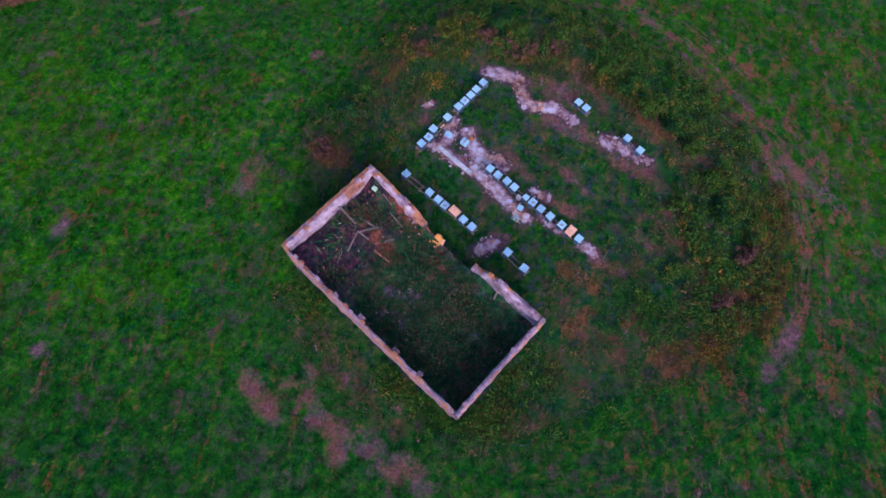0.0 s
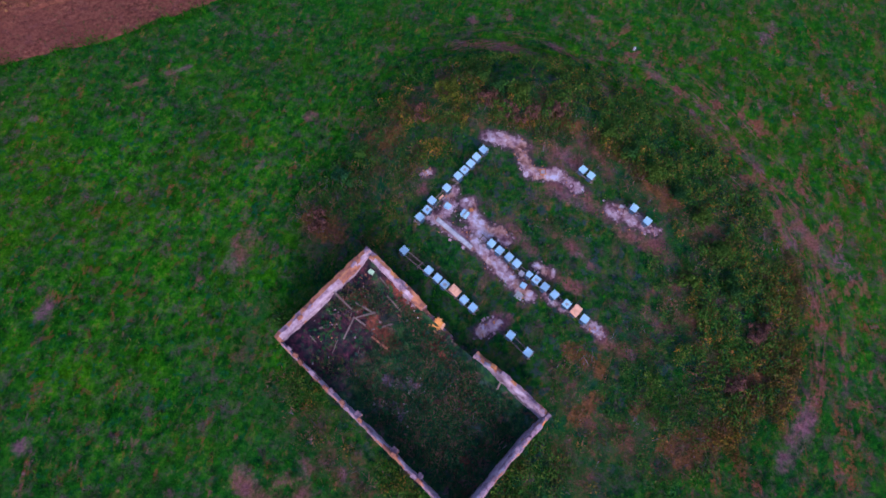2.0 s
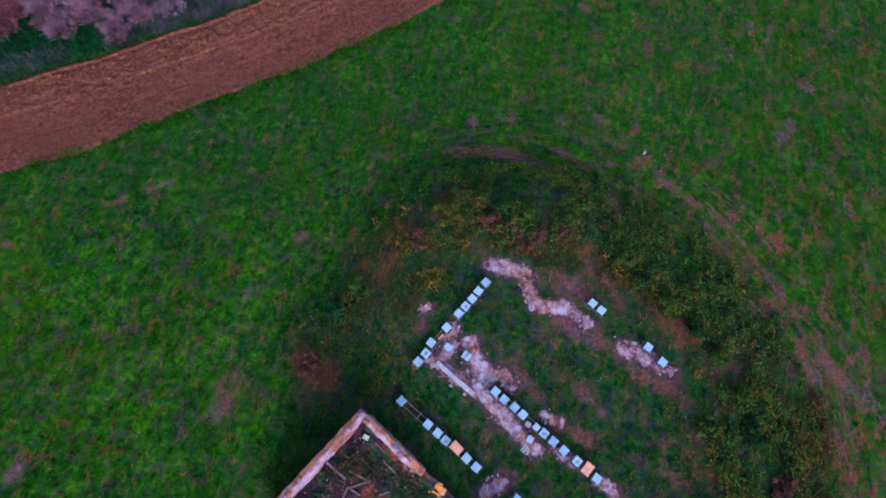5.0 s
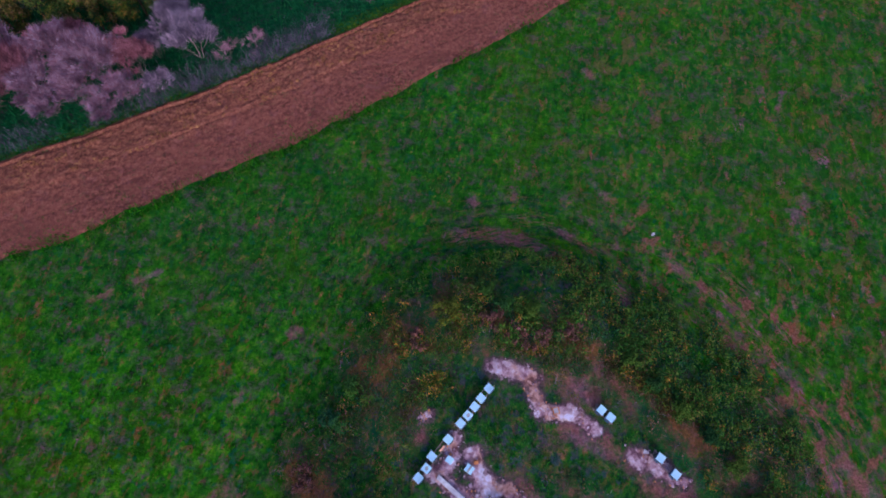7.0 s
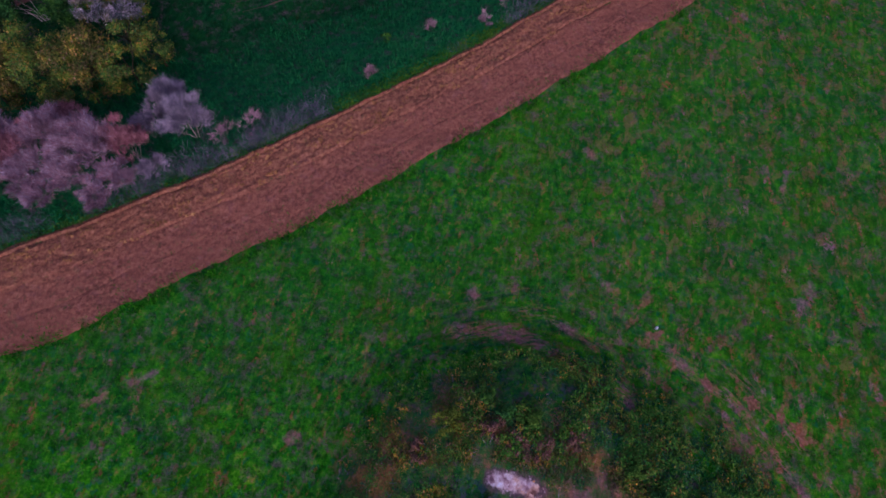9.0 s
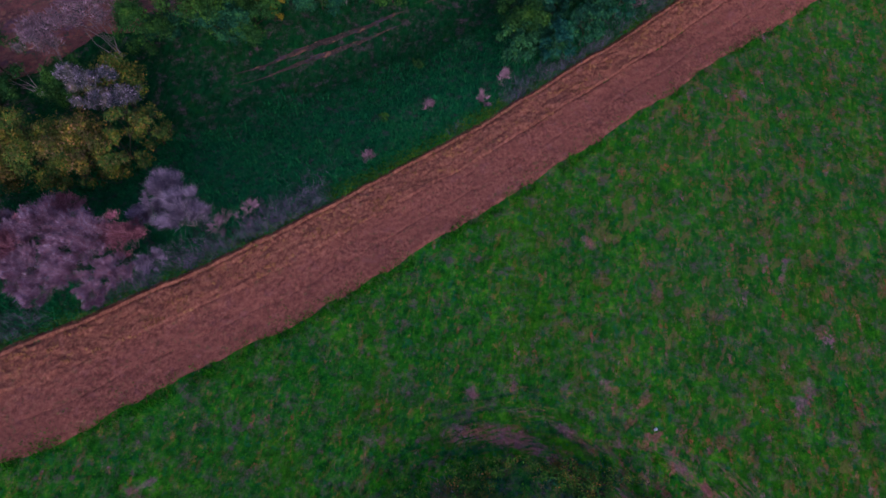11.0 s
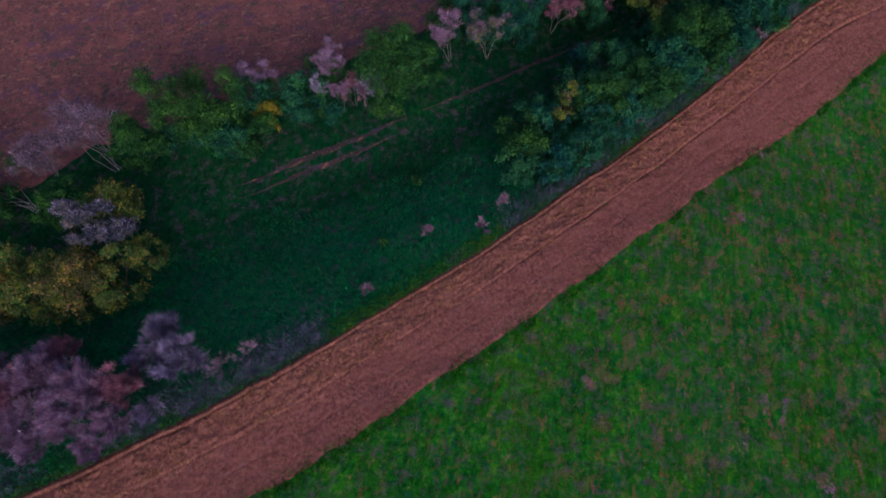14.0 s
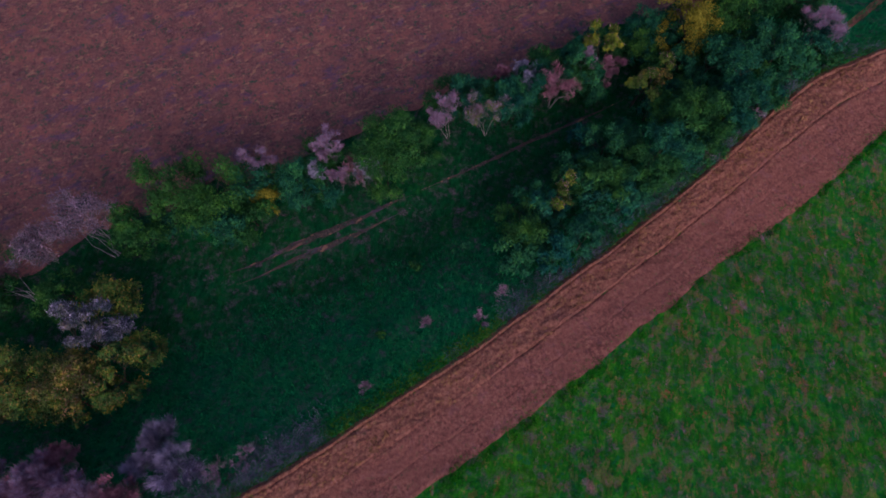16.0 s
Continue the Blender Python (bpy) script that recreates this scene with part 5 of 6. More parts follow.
part("stone_body", boxes(dict(size=(0.19, 0.22, 0.32), bevel=0.05)), CONCRETE, marker)


# ---- rubble ----
def rubble(name, count, rows, sizes, material, label, seed, height=ground_z):
    """Many small angular stones spread over the given stretches, as one object."""
    rng = np.random.default_rng(seed)
    row = np.array(rows)[rng.integers(0, len(rows), count)]
    t, r, turn = rng.uniform(0, 1, count), row[:, 4] * np.sqrt(rng.uniform(0, 1, count)) * 0.85, rng.uniform(0, 2 * np.pi, count)
    x, y = row[:, 0] + (row[:, 2] - row[:, 0]) * t + r * np.cos(turn), row[:, 1] + (row[:, 3] - row[:, 1]) * t + r * np.sin(turn)
    size = rng.uniform(*sizes, count) * rng.uniform(0.5, 1, count)
    corner = np.array([(-1, -1, -1), (1, -1, -1), (1, 1, -1), (-1, 1, -1), (-0.7, -0.7, 1), (0.7, -0.7, 1), (0.7, 0.7, 1), (-0.7, 0.7, 1)], float)
    verts = corner[None] * size[:, None, None] * np.array([0.5, 0.38, 0.28]) * rng.uniform(0.7, 1.25, (count, 8, 3))
    yaw = rng.uniform(0, 2 * np.pi, count)
    c, s = np.cos(yaw)[:, None], np.sin(yaw)[:, None]
    vx, vy = verts[..., 0] * c - verts[..., 1] * s, verts[..., 0] * s + verts[..., 1] * c
    z = height(x, y) + size * 0.12
    verts = np.stack([vx + x[:, None], vy + y[:, None], verts[..., 2] + z[:, None]], -1).reshape(-1, 3)
    one = np.array([(0, 3, 2, 1), (4, 5, 6, 7), (0, 1, 5, 4), (1, 2, 6, 5), (2, 3, 7, 6), (3, 0, 4, 7)])
    faces = (one[None] + (np.arange(count) * 8)[:, None, None]).reshape(-1, 4)
    return tagged(new(name, raw_mesh(name, verts, faces, material)), label, "rubble", kind="stuff")


rubble("plaster_rubble", 240, PALE, (0.06, 0.30), PLASTER, "pale plaster lumps of a fallen house", 36)
rubble("wall_rubble", 420, PALE, (0.06, 0.24), STONE, "pale broken stones and mortar of a fallen house", 31)
rubble("brick_rubble", 40, PALE, (0.08, 0.26), BRICK, "broken red bricks among pale rubble", 32)


def road_rows(s0, s1, count, seed):
    """Short stretches of the dirt road between two parts of its width."""
    pick = random.Random(seed)
    rows = []
    for _ in range(count):
        x = pick.uniform(-44, 52)
        f = pick.uniform(s0, s1)
        y = float(road_low(x) * (1 - f) + road_high(x) * f)
        rows.append((x, y, x + 0.8, y + 0.5, pick.uniform(0.25, 0.6)))
    return rows


def road_top(x, y):
    s = np.clip((y - road_low(x)) / (road_high(x) - road_low(x)), 0.02, 0.98)
    return ground_z(x, y) + road_lift(x, y, s)


rubble("soil_clods", 1500, road_rows(0.60, 0.93, 260, 5), (0.08, 0.34), CLOD, "crumbled ochre clods along the road's bank", 37, road_top)
rubble("soil_clods", 700, road_rows(0.05, 0.60, 260, 6), (0.06, 0.22), ROAD_CLOD, "small red-brown clods on the dirt road", 38, road_top)


def room_rows(rows):
    return [(*ruin_xy(a, b), *ruin_xy(c, d), r) for a, b, c, d, r in rows]


INSIDE = room_rows([(1.2, 1.2, 1.4, 6.6, 0.9), (2.5, 1.0, 5.5, 1.0, 0.7), (2.0, 2.0, 4.5, 5.0, 1.4), (5.2, 0.9, 9.0, 0.7, 0.6), (1.0, 4.0, 3.0, 7.0, 0.7)])
rubble("roof_rubble", 420, INSIDE, (0.08, 0.36), DEBRIS, "dark rubble of the fallen roof inside the ruin", 33, lambda x, y: room_z(x, y))
SPILL = [(-3.6, -9.0, -2.4, -9.9, 0.9), (-3.4, -7.7, -1.6, -8.1, 0.9), (-2.2, -2.2, -1.4, -3.4, 0.5), (-7.2, -2.4, -5.6, -0.9, 0.5)]
rubble("mortar_rubble", 70, SPILL, (0.06, 0.26), PLASTER, "violet grey mortar lumps on the ruin's floor", 39, lambda x, y: room_z(x, y))
rubble("tile_rubble", 40, INSIDE, (0.06, 0.24), WARM, "broken red roof tiles inside the ruin", 34, lambda x, y: room_z(x, y))
rubble("stone_rubble", 20, INSIDE, (0.06, 0.22), PLASTER, "pale fallen stones inside the ruin", 35, lambda x, y: room_z(x, y))


# ---- grass, weeds ----
def stuff(name, arrays, material, label, category="grass"):
    return tagged(new(name, raw_mesh(name, *arrays, material)), label, category, kind="stuff")


rng = np.random.default_rng(5)
n = 80000
x, y = rng.uniform(-50, 62, n), rng.uniform(-32, 74, n)
u, v = ruin_uv(x, y)
outside = (u < -0.15) | (u > RUIN_L + 0.15) | (v < -0.15) | (v > RUIN_B + 0.15)
near_road = road_low(x) - 0.25 - 0.6 * vnoise(x, y, 1.5, 6)
keep = (y < near_road) & outside & (cover(x, y, SOIL) < 0.35) & (cover(x, y, STREAKS) < 0.5) & (cover(x, y, PALE) < 0.12) & (vnoise(x, y, 1.6, 41) > 0.16 + 0.3 * smooth(6, 28, x))
keep &= ~((mound_depth(x, y) > 0.5) & (cover(x, y, DRY) > 0.4))
x, y = x[keep], y[keep]
stuff("meadow_grass", blade_arrays(x, y, ground_z(x, y), 3, 0.30, 0.26, 0.035, rng), MEADOW, "thick green meadow grass on the slope")


# ragged tufts that creep over the road's lower edge
x = rng.uniform(-50, 64, 3400)
y = road_low(x) + rng.gamma(1.5, 0.45, 3400) - 0.9
keep = vnoise(x, y, 1.3, 88) > 0.38
x, y = x[keep], y[keep]
stuff("edge_grass", blade_arrays(x, y, ground_z(x, y) + 0.06, 4, 0.35, 0.26, 0.04, rng), MEADOW, "ragged green tufts along the road's edge")


def weeds(name, count, region, material, label, seed, per=7, leaf=0.15, spread=0.30, high=0.5, height=ground_z, flat=0.5):
    """Clumps of leaves where region(x, y, rng) allows."""
    rng = np.random.default_rng(seed)
    x, y = region(count, rng)
    h = high * rng.uniform(0.4, 1.2, len(x))
    z = height(x, y)
    c = np.stack([np.repeat(v, per) for v in (x, y, z)], 1)
    hh = np.repeat(h, per)
    f = rng.uniform(0.1, 1, len(c))
    c += np.stack([rng.normal(0, spread, len(c)), rng.normal(0, spread, len(c)), hh * f], 1)
    return stuff(name, leaf_arrays(c, leaf, rng, flat), material, label, "weeds")


def mound_region(low, high, dry):
    def region(count, rng):
        x, y = rng.uniform(-12, 27, count), rng.uniform(-20, 22, count)
        d, p, q = mound_depth(x, y), cover(x, y, PALE), cover(x, y, DRY)
        u, v = ruin_uv(x, y)
        out = (u < -0.4) | (u > RUIN_L + 0.4) | (v < -0.4) | (v > RUIN_B + 0.4)
        lane = cover(x, y, [(3.6, 9.4, -1.8, 3.1, 1.0), (-2.8, 1.5, 2.6, -3.3, 0.9), (2.6, 2.5, 10.2, -4.2, 0.9), (4.2, -4.4, 6.2, -6.4, 0.9), (9.8, 7.9, 11.5, 6.4, 0.9), (13.3, 5.0, 15.2, 2.9, 1.0)])
        keep = (d > low) & (d < high) & (p < 0.08) & out & (lane <= 0) & (track_cover(np.degrees(np.arctan2(y - 1.0, x - 7.0)), d) < 0.35)
        keep &= (q * 0.8 + vnoise(x, y, 1.8, 50) * 0.6 > 0.55) if dry else (vnoise(x, y, 2.2, 51) > 0.42 + 0.2 * q)
        return x[keep], y[keep]

    return region


def room_region(u0, u1, v0, v1, level, far=0.5):
    def region(count, rng):
        u, v = rng.uniform(u0, u1, count), rng.uniform(v0, v1, count)
        x, y = RUIN_N[0] + RUIN_U[0] * u + RUIN_V[0] * v, RUIN_N[1] + RUIN_U[1] * u + RUIN_V[1] * v
        keep = vnoise(x, y, 1.4, 52) > level - far * smooth(3, 7, u)
        return x[keep], y[keep]

    return region


def tufts(name, count, region, material, label, seed, per=7, high=0.6, wide=0.02, reach=0.35, height=ground_z):
    """Bunches of long leaning blades where region(x, y, rng) allows."""
    rng = np.random.default_rng(seed)
    x, y = region(count, rng)
    return stuff(name, blade_arrays(x, y, height(x, y), per, reach, high, wide, rng), material, label)


weeds("green_weeds", 2200, mound_region(-0.3, 30, False), WEED, "low green weeds over the mound", 61, 7, 0.085, 0.26, 0.35)
tufts("mound_grass", 7000, mound_region(0.5, 30, False), WEED, "long green grass over the mound", 81, 6, 0.40, 0.016)
weeds("weed_clumps", 1900, mound_region(0.8, 9, False), WEED, "bushy green weed clumps on the mound's slope", 91, 24, 0.055, 0.17, 0.6)
weeds("olive_clumps", 700, mound_region(1.2, 9, False), LEAF_OLIVE, "bushy olive weed clumps on the mound's slope", 92, 26, 0.062, 0.19, 0.6)
weeds("rust_clumps", 900, mound_region(0.5, 12, True), LEAF_BROWN, "withered rusty weed clumps on the mound", 93, 22, 0.055, 0.2, 0.5)
weeds("bluish_clumps", 700, mound_region(0.8, 12, False), RUINWEED, "dark bluish nettle clumps on the mound", 94, 22, 0.055, 0.2, 0.5)
tufts("dry_grass", 4600, mound_region(-0.5, 30, True), DRYWEED, "withered reddish grass over the mound", 82, 6, 0.45, 0.017)
tufts("tall_grass", 2400, mound_region(0.2, 6.0, False), MOUNDGRASS, "tall yellowish green grass round the mound's edge", 62, 8, 0.5, 0.016)
tufts("tangled_stalks", 1800, mound_region(0.3, 30, True), LEAF_BROWN, "tangled reddish stalks over the mound's weeds", 96, 4, 0.75, 0.02, 0.6)
tufts("lilac_stalks", 900, mound_region(0.3, 30, True), STRAW, "pale lilac withered stalks on the mound", 97, 4, 0.7, 0.018, 0.5)
weeds("rank_clumps", 1500, mound_region(0.6, 11, False), LEAF_CLUMP, "rank yellowish green weed clumps on the mound", 101, 34, 0.075, 0.20, 0.7)
weeds("russet_clumps", 420, mound_region(0.6, 11, True), LEAF_RUST, "rusty orange weed clumps on the mound", 102, 30, 0.07, 0.20, 0.6)
# dark clumps put the shade between the weeds into leaf colour
weeds("shade_clumps", 900, mound_region(0.6, 11, False), LEAF_DARK, "dark teal nettle clumps on the mound", 103, 30, 0.075, 0.20, 0.4)
weeds("dry_weeds", 1100, mound_region(0.0, 30, True), DRYWEED, "dry reddish-brown weeds over the mound", 63, 8, 0.09, 0.30, 0.4)
weeds("ruin_nettles", 1100, room_region(0.7, 14.7, 0.7, 7.3, 0.98, 0.5), RUINWEED, "dark nettles that overgrow the ruin's floor", 64, 9, 0.075, 0.22, 0.5, lambda x, y: room_z(x, y))
tufts("ruin_grass", 1500, room_region(0.7, 14.7, 0.7, 7.3, 0.62, 0.6), RUINWEED, "long dark green grass on the ruin's floor", 83, 6, 0.6, 0.02, 0.3, room_z)
tufts("ruin_straw", 260, room_region(1.0, 14.4, 0.9, 7.2, 0.55, 0.0), STRAW, "pale lilac dead stalks on the ruin's floor", 98, 4, 0.5, 0.014, 0.6, room_z)
weeds("ruin_dry_stalks", 700, room_region(0.7, 14.7, 0.7, 7.3, 0.60, -0.22), DRYWEED, "dry brown stalks on the ruin's floor", 65, 8, 0.07, 0.26, 0.5, lambda x, y: room_z(x, y))


rng = np.random.default_rng(75)
x, y = room_region(1.0, 14.4, 0.9, 7.2, 0.45, 0.1)(420, rng)
stuff("ruin_stems", blade_arrays(x, y, room_z(x, y) + 0.12, 4, 0.7, 0.7, 0.016, rng), LEAF_BROWN, "withered reddish stems strewn over the ruin's floor", "weeds")


def rim_region(a0, a1, low, high):
    """A stretch of the mound's rim, between two bearings and two depths."""
    def region(count, rng):
        a, d = np.radians(rng.uniform(a0, a1, count)), rng.uniform(low, high, count)
        x, y = 7 + (18.6 - d) * np.cos(a), 1 + (18.6 - d) * np.sin(a)
        u, v = ruin_uv(x, y)
        keep = ((u < -0.4) | (u > RUIN_L + 0.4) | (v < -0.4) | (v > RUIN_B + 0.4)) & (cover(x, y, PALE) < 0.05) & (vnoise(x, y, 1.5, 53) > 0.45)
        return x[keep], y[keep]

    return region


weeds("olive_weeds", 1100, rim_region(-60, 132, 1.4, 8.5), LEAF_OLIVE, "rank olive weeds on the mound's far side", 66, 10, 0.08, 0.24, 0.6)
tufts("olive_grass", 2200, rim_region(-60, 132, 1.4, 8.5), MOUNDGRASS, "rank olive grass on the mound's far side", 84, 8, 0.5, 0.016)
tufts("brown_grass", 1500, rim_region(35, 112, 4.5, 9.0), DRYWEED, "brown withered grass beside the pale rubble", 70, 7, 0.5, 0.022)
tufts("rusty_grass", 700, rim_region(112, 180, 4.0, 8.0), LEAF_RUST, "rusty dry grass on the mound's rim", 76, 7, 0.5, 0.022)
tufts("wall_grass", 3800, rim_region(192, 262, 0.0, 7.0), MOUNDGRASS, "rank olive grass along the ruin's outer wall", 85, 7, 0.45, 0.018)
weeds("slope_clumps", 1900, rim_region(-45, 105, 0.6, 7.5), LEAF_CLUMP, "rank yellowish green clumps on the mound's far slope", 104, 30, 0.075, 0.17, 0.8)
# again darker leaves in place of shade between the clumps
weeds("slope_nettles", 1200, rim_region(-45, 105, 0.6, 7.5), LEAF_DARK, "dark nettle clumps on the mound's far slope", 105, 26, 0.075, 0.17, 0.5)
weeds("slope_rust", 850, rim_region(-45, 135, 0.6, 8.5), LEAF_RUST, "rusty weed clumps on the mound's far slope", 106, 24, 0.07, 0.17, 0.7)
weeds("wall_clumps", 800, rim_region(194, 260, 0.0, 6.5), LEAF_CLUMP, "rank yellowish green clumps along the ruin's outer wall", 107, 26, 0.075, 0.2, 0.5)
weeds("wall_rust", 260, rim_region(194, 262, 0.0, 6.5), LEAF_RUST, "rusty weeds along the ruin's outer wall", 108, 20, 0.07, 0.2, 0.5)
weeds("rim_rust", 520, rim_region(-50, -2, -0.2, 2.6), LEAF_RUST, "rusty orange clumps on the mound's rim", 109, 24, 0.07, 0.2, 0.5)
weeds("wall_weeds", 500, rim_region(196, 258, 0.2, 6.5), LEAF_OLIVE, "olive weeds along the ruin's outer wall", 67, 8, 0.09, 0.28, 0.5)
tufts("rusty_grass", 1500, rim_region(-48, 2, -0.2, 2.8), DRYWEED, "rusty dry grass on the mound's rim", 68, 7, 0.6, 0.022)


def valley_region(low, high, x0, x1):
    def region(count, rng):
        x = rng.uniform(x0, x1, count)
        y = road_high(x) + rng.uniform(low, high, count)
        keep = (y < plough_edge(x) - 1) & (np.abs(y - track_line(x) + 0.9) > 1.4)
        return x[keep], y[keep]

    return region


rng = np.random.default_rng(8)
x, y = valley_region(0.6, 34, -56, 62)(52000, rng)
# shorter blades towards the track, with tree shade in their colour
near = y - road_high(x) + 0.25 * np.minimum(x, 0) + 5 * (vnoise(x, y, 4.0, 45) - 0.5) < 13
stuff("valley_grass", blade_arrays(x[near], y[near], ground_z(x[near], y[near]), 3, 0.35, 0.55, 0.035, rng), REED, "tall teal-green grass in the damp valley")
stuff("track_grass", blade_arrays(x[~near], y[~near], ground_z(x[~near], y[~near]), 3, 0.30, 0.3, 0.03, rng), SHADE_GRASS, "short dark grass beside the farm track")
x, y = valley_region(0.15, 2.6, -56, 66)(3400, rng)
keep = vnoise(x, y, 3.0, 71) > 0.58 - 0.22 * smooth(10, 22, x) - 0.25 * smooth(-22, -18, x) * smooth(-6, -10, x)
x, y = x[keep], y[keep]
stuff("verge_straw", blade_arrays(x, y, ground_z(x, y), 7, 0.9, 0.8, 0.014, rng), STRAW, "bleached dry grass along the road's verge")
x = np.concatenate([rng.uniform(-25, -9, 1500), rng.uniform(6, 46, 1500)])
y = road_high(x) + 0.1 + rng.gamma(1.6, 0.75, 3000) * (1 - 0.6 * smooth(0, 6, x))
keep = vnoise(x, y, 2.0, 77) > 0.42 + 0.08 * smooth(0, 6, x)
x, y = x[keep], y[keep]
stuff("verge_stalks", blade_arrays(x, y, ground_z(x, y), 5, 0.8, 0.9, 0.012, rng), STRAW, "bluish bleached weed stalks along the road's verge", "weeds")
weeds("verge_weeds", 3600, valley_region(0.0, 2.2, -56, 66), REED, "teal green weeds along the road's verge", 72, 7, 0.085, 0.3, 0.5)
weeds("bank_weeds", 1500, lambda count, rng: (lambda x: (x, road_high(x) + rng.uniform(-0.3, 0.5, count)))(rng.uniform(-40, 60, count)), LEAF_OLIVE, "olive weeds along the road's upper bank", 74, 6, 0.08, 0.25, 0.3)
weeds("lime_weeds", 420, lambda count, rng: (lambda x: (x, road_high(x) + rng.uniform(-0.1, 1.3, count)))(np.concatenate([rng.uniform(-9, 8, count // 2), rng.uniform(-24, 40, count - count // 2)])), LEAF_LIME, "bright yellowish green weeds on the road's verge", 95, 14, 0.07, 0.22, 0.4)
weeds("road_weeds", 260, lambda count, rng: (lambda x: (x, road_high(x) - rng.uniform(0.2, 2.2, count)))(rng.uniform(-40, 60, count)), DRYWEED, "sparse dry weeds on the road's edge", 73, 5, 0.10, 0.25, 0.25)


# ---- trees and shrubs ----
def skeleton(height, radius, rng, stems, crown_from, wander=0.25):
    """Limbs as rows of start, end and two radii, and the ends of the outer branches."""
    rows, tips = [], []
    for k in range(stems):
        turn = rng.uniform(0, 2 * math.pi)
        lean = rng.uniform(0.0, 0.12) if stems == 1 else rng.uniform(0.25, 0.75)
        d = Vector((math.cos(turn) * lean, math.sin(turn) * lean, 1)).normalized()
        p = Vector((rng.uniform(-0.2, 0.2), rng.uniform(-0.2, 0.2), -0.2)) if stems > 1 else Vector((0, 0, -0.25))
        thick = (0.022 if stems == 1 else 0.0048) * height
        stack = [(p, d, height * (crown_from if stems == 1 else 0.3), thick, 0)]
        while stack:
            p, d, long, r, level = stack.pop()
            pieces = 2 if level < 2 else 1
            for j in range(pieces):
                e = p + d * long / pieces
                rows.append((p, e, r, r * 0.78))
                p, r = e, r * 0.78
                d = (d + Vector((rng.uniform(-1, 1), rng.uniform(-1, 1), rng.uniform(-0.3, 0.6))) * wander * 0.5).normalized()
            if level == 3 or long < 0.25:
                tips.append(p)
                continue
            for j in range(rng.choice((3, 3, 4)) if level == 0 else rng.choice((2, 3))):
                turn = rng.uniform(0, 2 * math.pi)
                out = Vector((math.cos(turn), math.sin(turn), rng.uniform(0.15, 0.9)))
                e = (d * 0.55 + out * (0.75 if level == 0 else 0.6)).normalized()
                stack.append((p, e, long * rng.uniform(0.55, 0.8), r * 0.7, level + 1))
    spread = max(1e-3, max(math.hypot(t.x, t.y) for t in tips))
    tall = max(t.z for t in tips)
    sx, sz = radius * 0.85 / spread, height * 0.93 / tall
    fix = lambda q: Vector((q.x * (sx if q.z > 0.3 else 1), q.y * (sx if q.z > 0.3 else 1), q.z * (sz if q.z > 0 else 1)))
    return [(fix(a), fix(b), r0, r1) for a, b, r0, r1 in rows], [fix(t) for t in tips]


